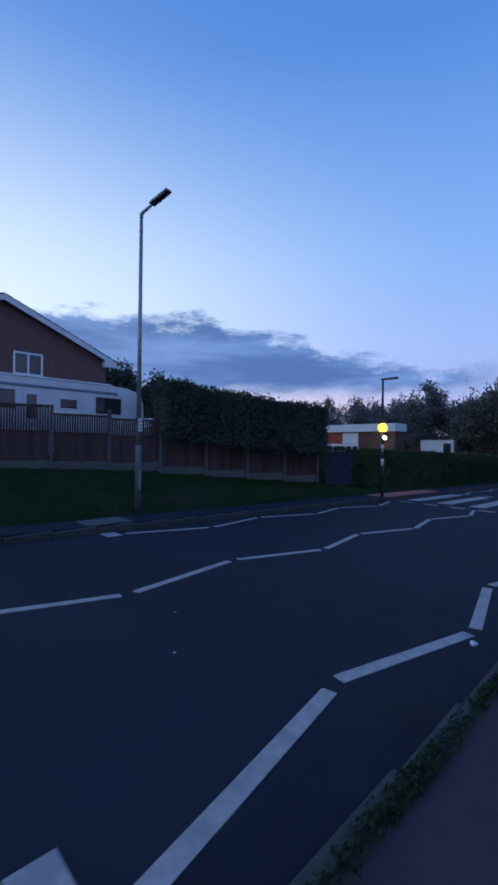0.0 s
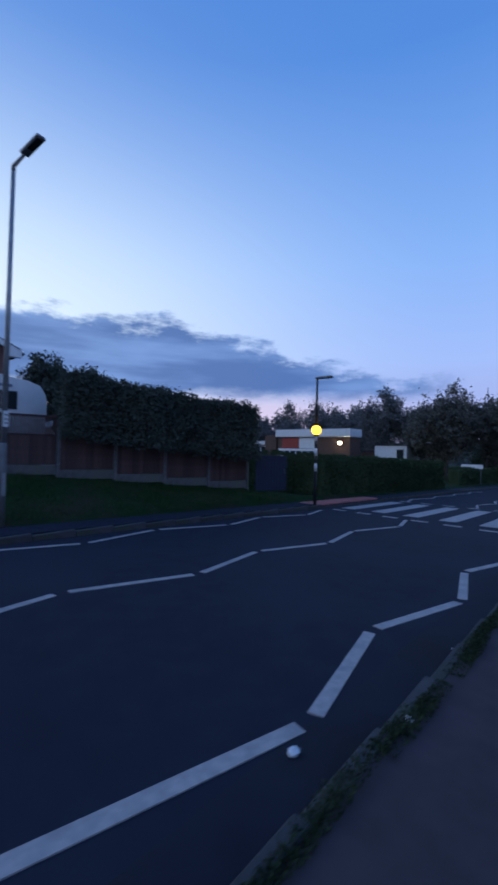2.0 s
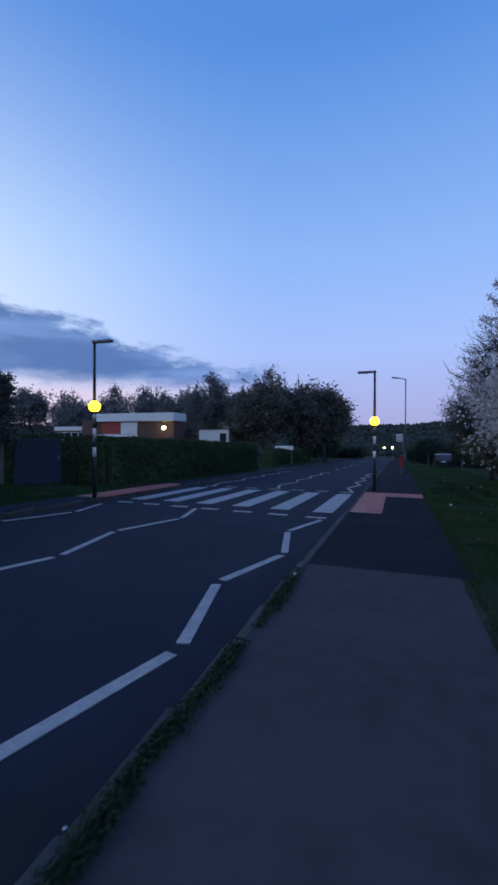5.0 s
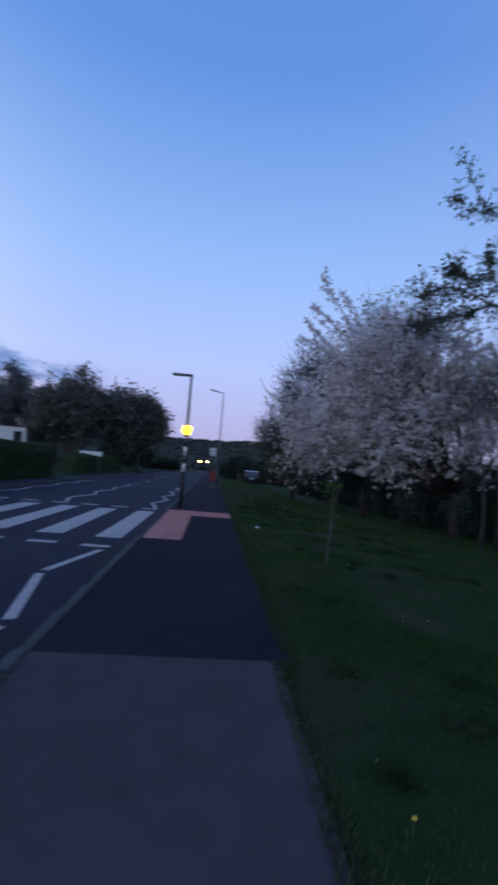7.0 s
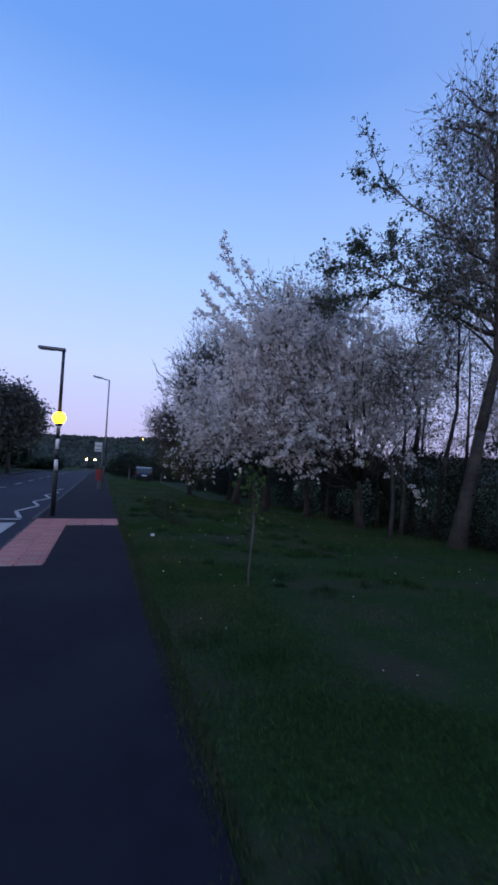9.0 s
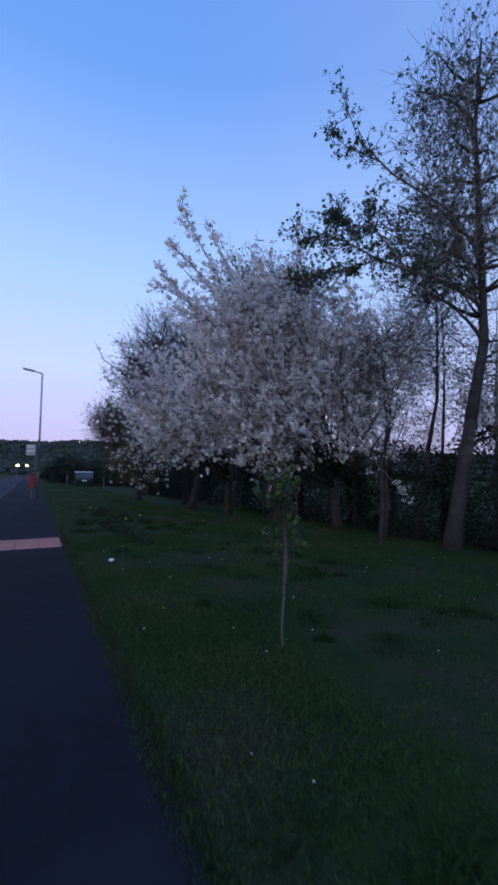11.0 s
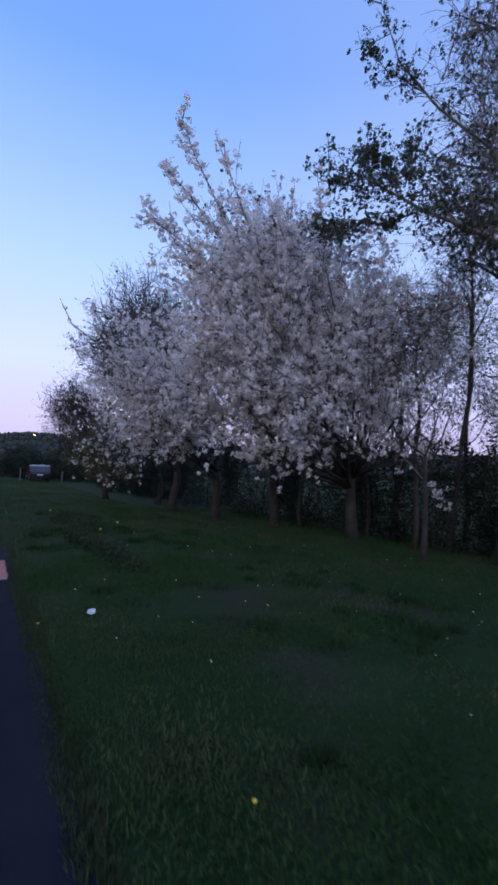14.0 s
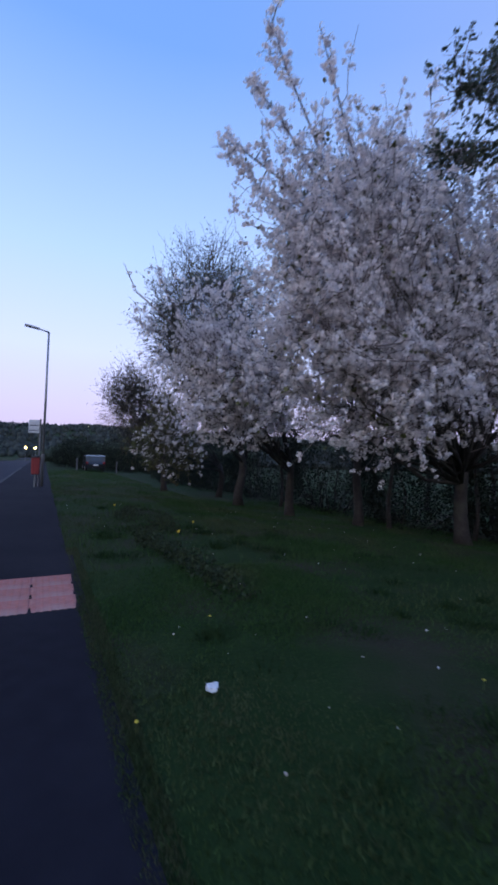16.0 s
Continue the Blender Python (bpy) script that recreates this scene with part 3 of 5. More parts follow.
def tree(name, x, y, r0, fork, env, limbs, branches, twigs, leaves, size, leafmat, label, seed, blob=False, lean=(0, 0), spread=0.12, extra=None, category="tree", group="", twig_len=0.7, sides=6, leafname="crown", second=None, leader=0.0, reach=2.6, crook=0.12, bark=None, stem=None, petals=9, ball=0.09, bole=None, along=0.0):
    """Tree: tapered trunk, limbs to points of the envelope, branches and twigs, leaves along the twigs. env in world metres."""
    rng = np.random.default_rng(seed)
    z0 = land(x, y) - 0.05
    e = thing(name, pose(x, y, z0), label, category, group)
    o = np.array([x, y, z0])
    env = [(a - o[0], b - o[1], c - o[2], d, f, g) for a, b, c, d, f, g in env]
    wood, fine = Mesh(), Mesh()
    top = np.array([lean[0], lean[1], fork])
    tp = bend((0, 0, 0), top, rng, 6, 0.03)
    if bole:
        bole = [np.array(p) - o for p in bole]
        tp = [bole[0] + (bole[1] - bole[0]) * i / 5 for i in range(6)]
    wood.tube(tp, [r0 * (1.25 if i == 0 else 1 - 0.07 * i) for i in range(6)], 10)
    spine = []
    if bole:
        spine = [p + (q - p) * f for p, q in zip(bole[1:], bole[2:]) for f in (0, 0.25, 0.5, 0.75)] + [bole[-1]]
        wood.tube(spine, [r0 * 0.65 * (1 - 0.9 * i / (len(spine) - 1)) + 0.012 for i in range(len(spine))], 8)
    elif leader:
        spine = bend(top, (lean[0] * 1.5, lean[1] * 1.5, leader), rng, 10, 0.025)
        wood.tube(spine, [r0 * (0.65 - 0.065 * i) + 0.012 for i in range(10)], 8)
    pts = []
    ctr = np.mean([(c[0], c[1], c[2]) for c in env], axis=0)

    def clothe(path, n):
        path = np.array(path)
        t = rng.uniform(0.15, 1.0, n) * (len(path) - 1)
        i = np.minimum(t.astype(int), len(path) - 2)
        p = path[i] + (path[i + 1] - path[i]) * (t - i)[:, None]
        pts.append(p + rng.normal(size=(n, 3)) * spread)

    for li in range(limbs):
        tip = inside(env, rng)
        start = tp[-1] if li % 3 else tp[-2]
        if spine:
            below = [p for p in [*tp[3:], *spine] if p[2] < tip[2] - 0.25 * np.linalg.norm(tip[:2] - p[:2]) - 0.3]
            start = below[-1] if below else tp[-1]
        lp = bend(start, tip, rng, 6, crook * 0.5)
        rr = r0 * rng.uniform(0.16, 0.32)
        (fine if r0 < 0.03 else wood).tube(lp, [rr * (1 - 0.185 * i) for i in range(6)], sides)
        for _ in range(branches):
            ai = rng.integers(2, 6)
            a = lp[ai]
            ahead = lp[ai] - lp[ai - 1]
            goals = [inside(env, rng) for _ in range(4)]
            goal = max(goals, key=lambda g: np.dot(g - a, ahead) / (np.linalg.norm(g - a) + 1e-6))
            goal = a + (goal - a) * min(1.0, reach / (np.linalg.norm(goal - a) + 1e-6))
            bp = bend(a, goal, rng, 5, crook)
            fine.tube(bp, [max(0.006, rr * 0.28 * (1 - 0.2 * i)) for i in range(5)], 4, False)
            clothe(bp, leaves)
            for _ in range(twigs):
                s = bp[rng.integers(1, 5)]
                out = (s - ctr) / (np.linalg.norm(s - ctr) + 1e-6)
                ahead = bp[-1] - bp[0]
                d = rand_dirs(1, rng)[0] + 0.7 * out + np.array([0, 0, 0.15]) + along * ahead / (np.linalg.norm(ahead) + 1e-6)
                q = s + d / np.linalg.norm(d) * rng.uniform(0.4, 1.3) * twig_len
                wp = bend(s, q, rng, 3, 0.08)
                fine.tube(wp, [0.008, 0.006, 0.003], 3, False)
                clothe(wp, leaves)
    for path, rad, n, *side in (extra or []):
        path = [np.array(p) - o for p in path]
        for _ in range(side[0] if side else 0):
            i = rng.integers(1, len(path))
            s = path[i - 1] + (path[i] - path[i - 1]) * rng.uniform(0.2, 1.0)
            d = rand_dirs(1, rng)[0] + 0.9 * (path[i] - path[i - 1]) / np.linalg.norm(path[i] - path[i - 1])
            wp = bend(s, s + d / np.linalg.norm(d) * rng.uniform(0.4, 1.2) * side[1], rng, 4, 0.1)
            fine.tube(wp, [0.014, 0.01, 0.007, 0.004], 4, False)
            clothe(wp, side[2])
        fine.tube(path, list(np.linspace(rad, 0.006, len(path))), 5, False)
        if n:
            path2 = np.array(path)
            t = rng.uniform(0.0, 1.0, n) * (len(path2) - 1)
            i = np.minimum(t.astype(int), len(path2) - 2)
            pts.append(path2[i] + (path2[i + 1] - path2[i]) * (t - i)[:, None] + rng.normal(size=(n, 3)) * 0.07)
    part("trunk", wood, stem or BARK, e, smooth=True)
    part("twig_mass", fine, bark or BARK, e)
    if pts and leaves:
        P = np.concatenate(pts)
        if second:
            k = rng.uniform(size=len(P)) < second[1]
            part("young_leaves", leaf_mesh("young_leaves", P[k], second[2], second[0], rng, blob if blob == "clusters" else False, petals=3, ball=ball), None, e)
            P = P[~k]
        part(leafname, leaf_mesh(leafname, P, size, leafmat, rng, blob, petals=petals, ball=ball), None, e)
    return e


def bush(name, env, n, size, material, label, seed, category="bush", kind="", group="", stems=14, base=None):
    """Dense shrub: leaves through uneven ellipsoids, with stems inside."""
    rng = np.random.default_rng(seed)
    bx, by = base or (env[0][0], env[0][1])
    z0 = land(bx, by) - 0.03
    e = thing(name, pose(bx, by, z0), label, category, group, kind)
    vol = np.array([c[3] * c[4] + c[3] * c[5] + c[4] * c[5] for c in env])
    pts = []
    for c, k in zip(env, np.maximum(1, (n * vol / vol.sum()).astype(int))):
        d = rand_dirs(k, rng)
        lump = np.array([noise.noise(Vector(q) * 2.3 + Vector((c[0], c[1], seed))) for q in d])
        r = (0.78 + 0.22 * rng.uniform(size=k) ** 0.7 + 0.22 * lump)[:, None]
        p = d * r * np.array(c[3:]) + np.array(c[:3])
        pts.append(p)
    P = np.concatenate(pts) - np.array([bx, by, z0])
    P = P[P[:, 2] > 0.02]
    w = Mesh()
    for i in range(stems):
        q = P[rng.integers(len(P))]
        s = (q[0] * 0.5 + rng.normal() * 0.1, q[1] * 0.5 + rng.normal() * 0.1, 0)
        w.tube(bend(s, q, rng, 4, 0.06), [0.035, 0.025, 0.015, 0.006], 4)
    part("stems", w, BARK, e)
    part("foliage", leaf_mesh("foliage", P, size, material, rng), None, e)
    return e


def clipped_hedge(name, path, width, height, n, size, material, label, seed, wob=0.1, ztop=None, skirt=0.0):
    """Hedge along a line of (x, y): a dark woody core clothed in leaves on its faces."""
    rng = np.random.default_rng(seed)
    e = thing(name, pose(path[0][0], path[0][1], land(*path[0])), label, "hedge")
    o = np.array([path[0][0], path[0][1], land(*path[0])])
    seg = [np.array(p, float) for p in path]
    L = [np.linalg.norm(b - a) for a, b in zip(seg, seg[1:])]
    core, pts = Mesh(), []
    for si, (a, b) in enumerate(zip(seg, seg[1:])):
        d = (b - a) / L[si]
        s = np.array([-d[1], d[0]])
        k = int(n * L[si] / sum(L))
        t = rng.uniform(0, L[si], k)
        face = rng.uniform(size=k)
        u = rng.uniform(-1, 1, k)
        h = rng.uniform(0, 1, k)
        side = face < 0.62
        u = np.where(side, np.where(face < 0.45, -1.0, 1.0), u)
        h = np.where(side, h, 1.0)
        endc = face > 0.95
        t = np.where(endc, np.where(rng.uniform(size=k) < 0.5, 0, L[si]), t)
        h = np.where(endc, rng.uniform(0, 1, k), h)
        for i in range(k):
            f = t[i] / L[si]
            x, y = a + d * t[i] + s * u[i] * width / 2
            zt = (ztop[si] * (1 - f) + ztop[si + 1] * f) if ztop else land(*(a + d * t[i])) + height
            zb = land(x, y) + skirt
            lump = noise.noise(Vector((x * 0.9, y * 0.9, h[i] * 2.0))) * wob * 1.6 + noise.noise(Vector((x * 3, y * 3, h[i] * 5))) * wob * 0.7
            pts.append((x + s[0] * u[i] * lump - o[0], y + s[1] * u[i] * lump - o[1], zb + (zt - zb) * h[i] + (lump if h[i] > 0.9 else 0) - o[2]))
        s0 = (-0.55,)
        steps = max(2, int(L[si] / 0.8))
        for j in range(steps):
            f0, f1 = j / steps, (j + 1) / steps
            for q in ((f0 + f1) / 2,):
                c = a + d * L[si] * q
                zt = (ztop[si] * (1 - q) + ztop[si + 1] * q) if ztop else land(*c) + height
                zb = land(*c) + skirt
                if skirt:
                    core.tube([(c[0] - s0[0] * s[0] - o[0], c[1] - s0[0] * s[1] - o[1], -0.2), (c[0] - o[0], c[1] - o[1], zb - o[2] + 0.3)], [0.07, 0.05], 6)
                core.box(-L[si] / steps / 2 * 1.0, L[si] / steps / 2 * 1.0, -width / 2 + wob * 1.1, width / 2 - wob * 1.1, zb - o[2] - 0.1, zt - o[2] - wob * 1.2, 0.06,
                         Matrix.Translation((c[0] - o[0], c[1] - o[1], 0)) @ Matrix.Rotation(math.atan2(d[1], d[0]), 4, "Z"))
    P = np.array(pts) + rng.normal(size=(len(pts), 3)) * wob * 0.45
    part("twig_core", core, HEDGE if material is HEDGE else material, e)
    part("foliage", leaf_mesh("foliage", P, size, material, rng), None, e)
    return e


# ---- blossoming cherry trees and the wood behind the verge ----
tree("cherry_tree", 10.3, 24.1, 0.19, 1.9,
     [(7.2, 24.0, 4.8, 3.2, 2.6, 2.9), (5.6, 23.4, 4.3, 2.0, 2.0, 2.4), (5.4, 23.6, 6.0, 1.6, 1.6, 1.4), (8.8, 22.8, 3.6, 2.8, 2.0, 2.1), (10.2, 23.6, 5.2, 2.6, 2.2, 2.2), (5.6, 22.6, 2.5, 1.9, 1.5, 1.4), (8.2, 23.6, 6.2, 2.2, 1.8, 1.3),
      (10.6, 21.9, 3.0, 2.1, 1.5, 1.9), (4.7, 23.5, 5.9, 1.2, 1.3, 1.3), (5.8, 23.4, 6.6, 1.5, 1.3, 1.1), (7.3, 23.6, 6.7, 1.6, 1.4, 1.0), (9.0, 23.4, 6.6, 1.8, 1.5, 1.3), (11.6, 22.6, 5.4, 1.6, 1.5, 1.5), (5.0, 24.2, 3.0, 1.4, 1.5, 1.4), (11.0, 23.2, 4.2, 2.0, 1.6, 2.2), (7.6, 22.4, 2.4, 1.8, 1.2, 1.3), (6.7, 23.4, 2.5, 1.5, 1.3, 1.4), (8.9, 23.0, 4.8, 1.7, 1.5, 2.1), (9.9, 22.6, 4.2, 1.6, 1.4, 2.0), (8.2, 22.6, 3.4, 1.5, 1.2, 1.8), (9.0, 23.2, 5.6, 1.6, 1.4, 1.6), (5.2, 23.2, 3.0, 1.5, 1.3, 1.5), (4.9, 23.6, 4.6, 1.3, 1.4, 1.7), (5.9, 23.2, 4.9, 1.6, 1.4, 1.7)],
     64, 8, 5, 5, 0.032, BLOSSOM, "cherry tree in full white blossom on the grass verge", 11, blob="clusters", petals=11, ball=0.085, spread=0.045, group="cherry trees", twig_len=0.95, along=0.9, lean=(-0.35, -0.2), bark=CHERRYBARK,
     extra=[([(8.2, 23.7, 2.6), (6.2, 23.7, 5.3), (5.0, 23.6, 7.2), (4.35, 23.5, 8.0), (3.95, 23.4, 8.69)], 0.035, 60, 13, 0.45, 4), ([(7.2, 23.5, 4.2), (5.7, 23.0, 6.2), (4.9, 22.7, 7.2), (4.33, 22.4, 7.74)], 0.03, 52, 12, 0.42, 4),
            ([(5.2, 23.7, 6.4), (4.3, 23.5, 7.0), (3.65, 23.4, 7.35)], 0.025, 30, 10, 0.4, 4), ([(6.5, 23.9, 5.6), (6.3, 23.6, 6.8), (6.6, 23.4, 7.6)], 0.03, 30, 14, 0.5, 5),
            ([(5.5, 24.4, 5.4), (4.5, 24.7, 6.5), (3.85, 24.86, 7.2)], 0.025, 34, 14, 0.5, 5), ([(5.4, 23.2, 4.9), (4.2, 23.2, 5.7), (3.3, 23.3, 6.1)], 0.025, 34, 16, 0.55, 5), ([(8.4, 23.6, 6.0), (8.2, 23.5, 7.6), (7.85, 23.4, 9.0)], 0.025, 28, 12, 0.5, 4),
            ([(9.6, 22.8, 2.2), (10.4, 22.2, 1.2), (11.1, 21.6, 0.15)], 0.03, 16, 10, 0.4, 3)],
     leafname="blossom", second=(BRONZE, 0.06, 0.04))
tree("cherry_tree", 8.2, 29.0, 0.16, 1.8,
     [(6.2, 28.4, 4.2, 2.8, 2.4, 2.4), (4.6, 28.0, 3.7, 1.6, 1.6, 1.9), (6.2, 27.4, 2.4, 2.0, 1.8, 1.5), (5.2, 27.6, 2.3, 1.2, 1.2, 1.3)],
     18, 9, 5, 5, 0.032, BLOSSOM, "cherry tree in white blossom with one long bare twig", 12, blob="clusters", petals=10, ball=0.095, spread=0.05, group="cherry trees", twig_len=0.9, along=0.8, bark=CHERRYBARK,
     extra=[([(4.6, 28.2, 3.6), (3.2, 27.2, 4.3), (2.5, 26.85, 4.6), (2.16, 26.7, 5.15)], 0.035, 5), ([(4.4, 28.2, 3.4), (3.2, 27.4, 3.9), (2.5, 27.2, 4.1)], 0.03, 10, 4, 0.5, 3), ([(4.4, 28.2, 4.0), (3.4, 27.5, 4.9), (3.0, 27.2, 5.4)], 0.03, 10, 5, 0.5, 3)], leafname="blossom", second=(BRONZE, 0.08, 0.045))
tree("cherry_tree", 8.2, 35.4, 0.15, 1.6, [(6.0, 35.0, 2.0, 1.7, 2.0, 1.5), (5.0, 34.4, 1.2, 1.1, 1.6, 1.1)], 10, 8, 5, 4, 0.05, BLOSSOM,
     "pale blossoming tree at the far end of the verge", 13, blob="clusters", petals=8, ball=0.12, spread=0.08, group="cherry trees", leafname="blossom", second=(BRONZE, 0.75, 0.06), bark=CHERRYBARK)
tree("broadleaf_tree", 7.6, 31.8, 0.2, 2.2, [(5.6, 30.8, 6.0, 1.9, 2.0, 2.3), (6.9, 31.2, 6.7, 2.4, 2.2, 2.2), (4.6, 30.4, 4.8, 1.0, 1.4, 1.7)], 26, 15, 9, 3, 0.04, DARKLEAF,
     "dark twiggy tree just in leaf behind the cherry blossom", 14, spread=0.10, crook=0.14, along=0.8, twig_len=0.9)
tree("broadleaf_tree", 6.2, 37.6, 0.16, 1.6, [(4.9, 37.4, 2.9, 1.7, 1.8, 1.9), (4.1, 37.0, 3.3, 1.0, 1.2, 1.4), (4.8, 37.0, 1.5, 1.1, 1.6, 1.1)], 18, 13, 6, 5, 0.05, ROADLEAF, "small brown-leafed tree beside the far cherry", 15, spread=0.12, along=0.6, twig_len=0.8)
# tall tree with open crown; two long limbs carry the first leaves
tree("tall_tree", 10.95, 20.0, 0.25, 5.0,
     [(13.2, 20.3, 9.0, 2.6, 2.0, 2.6), (11.3, 20.6, 10.4, 2.2, 1.9, 2.6), (11.0, 20.8, 8.2, 1.9, 1.5, 1.5), (13.4, 20.4, 12.2, 2.8, 2.2, 3.2), (12.2, 20.6, 13.6, 1.8, 1.8, 2.0), (14.8, 20.0, 8.0, 2.6, 2.4, 2.4), (11.6, 21.0, 7.2, 1.5, 1.4, 1.3)], 40, 10, 7, 1, 0.034, DARKLEAF,
     "tall bare-branched tree just coming into leaf", 16, spread=0.08, twig_len=0.95, reach=2.2, crook=0.13, along=0.9, blob="clusters", petals=6, ball=0.09, bark=CHERRYBARK,
     bole=[(10.95, 20.0, -1.15), (11.8, 20.0, 2.6), (12.5, 20.05, 5.0), (12.6, 20.2, 8.1), (12.5, 20.3, 12.0), (13.0, 20.4, 15.2)],
     extra=[([(12.55, 20.15, 6.2), (11.2, 20.4, 6.75), (10.0, 20.7, 6.95), (9.3, 21.2, 7.3), (8.9, 21.8, 7.9), (8.0, 22.0, 8.1), (7.25, 22.2, 7.75)], 0.08, 30, 90, 1.0, 8),
            ([(9.3, 21.2, 7.3), (8.8, 21.9, 7.1), (8.0, 22.2, 7.1), (7.4, 22.4, 6.8)], 0.03, 20, 60, 1.0, 8),
            ([(12.6, 20.2, 7.8), (11.4, 20.5, 9.1), (9.9, 21.2, 10.1), (9.0, 21.7, 11.2), (8.47, 21.9, 12.7)], 0.06, 24, 44, 0.8, 4),
            ([(9.5, 21.4, 10.5), (8.6, 21.8, 10.9), (8.1, 22.0, 11.4)], 0.02, 16, 22, 0.6, 5),
            ([(9.0, 21.7, 7.9), (8.7, 21.9, 8.6), (8.4, 22.0, 8.8)], 0.02, 16, 34, 0.8, 8),
            ([(10.0, 20.7, 6.95), (9.6, 21.4, 8.2), (9.5, 21.8, 9.0)], 0.03, 10, 44, 1.1, 7), ([(11.0, 20.5, 6.8), (10.4, 21.0, 7.8), (9.9, 21.4, 8.8)], 0.03, 10, 36, 1.1, 5)])
tree("broadleaf_tree", 9.4, 27.0, 0.15, 2.6, [(8.3, 26.8, 8.0, 1.9, 1.5, 1.9), (7.3, 26.5, 7.4, 1.4, 1.3, 1.5), (9.8, 26.6, 7.8, 1.9, 1.5, 2.0), (8.6, 26.6, 6.2, 2.0, 1.4, 1.6)], 22, 11, 7, 2, 0.035, DARKLEAF,
     "dark twiggy tree showing above the blossom", 21, spread=0.08, twig_len=0.9, crook=0.12, along=0.9, blob="clusters", petals=4, ball=0.07, bark=CHERRYBARK)
tree("tall_tree", 11.9, 22.0, 0.1, 3.4, [(12.6, 22.2, 5.8, 1.8, 1.6, 1.6)], 10, 9, 6, 1, 0.04, DARKLEAF, "thin dark-stemmed tree at the wood's edge", 20, spread=0.1, reach=1.5, crook=0.2, bark=CHERRYBARK, along=0.6,
     bole=[(11.9, 22.0, -1.2), (12.4, 22.0, 1.8), (12.85, 22.0, 3.6), (12.85, 22.0, 6.4), (12.9, 22.1, 7.6)])
tree("tall_tree", 10.75, 22.3, 0.08, 3.0, [(10.9, 22.4, 4.8, 1.4, 1.3, 1.4)], 8, 8, 5, 1, 0.04, DARKLEAF, "slender bare stem beside the blossom", 17, spread=0.1, leader=5.8, reach=1.3, crook=0.16, bark=CHERRYBARK, along=0.6)
tree("tall_tree", 14.0, 25.5, 0.16, 3.6, [(14.5, 26.5, 7.0, 3.2, 3.0, 3.0)], 14, 10, 8, 1, 0.05, DARKLEAF, "bare-branched tree in the wood", 18, spread=0.1, leader=8.5, reach=1.9, crook=0.2, bark=CHERRYBARK, along=0.6)
tree("tall_tree", 16.5, 18.0, 0.2, 4.6, [(17.0, 18.0, 10.4, 3.0, 3.0, 4.4)], 16, 11, 8, 1, 0.05, DARKLEAF, "bare-branched tree set back in the wood", 19, spread=0.1, leader=13.0, reach=1.9, crook=0.2, bark=CHERRYBARK, along=0.6)
for i, (x, y, zt, rx) in enumerate(((14.4, 23.0, 8.5, 2.6), (15.5, 20.8, 7.6, 2.6), (16.5, 27.5, 8.5, 3.0), (18.5, 23.5, 10.0, 3.2), (17.5, 31.5, 8.0, 3.0))):
    tree("wood_tree", x, y, 0.11, 1.6, [(x, y, zt * 0.62, rx, rx, zt * 0.36), (x + 0.5, y, zt * 0.35, rx * 0.9, rx * 0.9, zt * 0.25)], 11, 10, 5, 3, 0.05, DARKLEAF, "bare twiggy tree standing in the wood", 220 + i, spread=0.12, leader=zt * 0.95, reach=1.9, crook=0.16, bark=CHERRYBARK, group="trees of the wood")
for i, (x, y, r) in enumerate(((9.2, 20.9, 0.07), (10.2, 26.5, 0.07), (9.6, 32.0, 0.07), (11.4, 24.6, 0.06), (12.3, 18.9, 0.07))):
    tree("young_tree", x, y, r, 2.4, [(x + 0.4, y + 0.3, 4.0, 1.3, 1.3, 1.4)], 6, 6, 4, 2, 0.05, DARKLEAF, "thin young tree among the undergrowth", 30 + i, spread=0.1)
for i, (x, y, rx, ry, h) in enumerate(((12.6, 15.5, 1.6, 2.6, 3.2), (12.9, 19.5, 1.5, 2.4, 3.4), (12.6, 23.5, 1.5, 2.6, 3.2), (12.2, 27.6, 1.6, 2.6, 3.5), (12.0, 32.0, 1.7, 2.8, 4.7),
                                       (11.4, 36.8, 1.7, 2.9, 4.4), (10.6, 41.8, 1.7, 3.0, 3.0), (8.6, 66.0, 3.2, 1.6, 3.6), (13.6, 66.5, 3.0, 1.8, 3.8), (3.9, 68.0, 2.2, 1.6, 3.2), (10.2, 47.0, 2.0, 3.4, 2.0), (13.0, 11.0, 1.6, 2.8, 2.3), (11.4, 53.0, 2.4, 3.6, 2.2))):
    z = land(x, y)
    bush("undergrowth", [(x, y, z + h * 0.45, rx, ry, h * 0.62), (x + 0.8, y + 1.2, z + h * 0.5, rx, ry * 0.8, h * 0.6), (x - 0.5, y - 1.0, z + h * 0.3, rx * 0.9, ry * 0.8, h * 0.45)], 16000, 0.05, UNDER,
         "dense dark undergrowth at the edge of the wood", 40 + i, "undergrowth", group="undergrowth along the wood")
# sapling on the verge
sx, sy = 2.54, 15.2
sz = land(sx, sy)
tree("sapling", sx, sy, 0.013, 0.6, [(sx + 0.02, sy, sz + 0.86, 0.16, 0.15, 0.17), (sx, sy, sz + 1.4, 0.17, 0.16, 0.2)], 10, 2, 3, 1, 0.03, SAPLEAF,
     "young sapling with two tufts of fresh green leaves", 60, spread=0.02, twig_len=0.1, category="sapling", blob="clusters", petals=4, ball=0.045, leader=1.45, stem=SAPBARK)

# ---- hedges, fence and gate across the road ----
FA, FB = Vector((-13.5, 6.5)), Vector((-11.3, 15.1))
fdir = (FB - FA).normalized()
SPAN = (FB - FA).length / 5
fang = math.degrees(math.atan2(fdir.y, fdir.x))


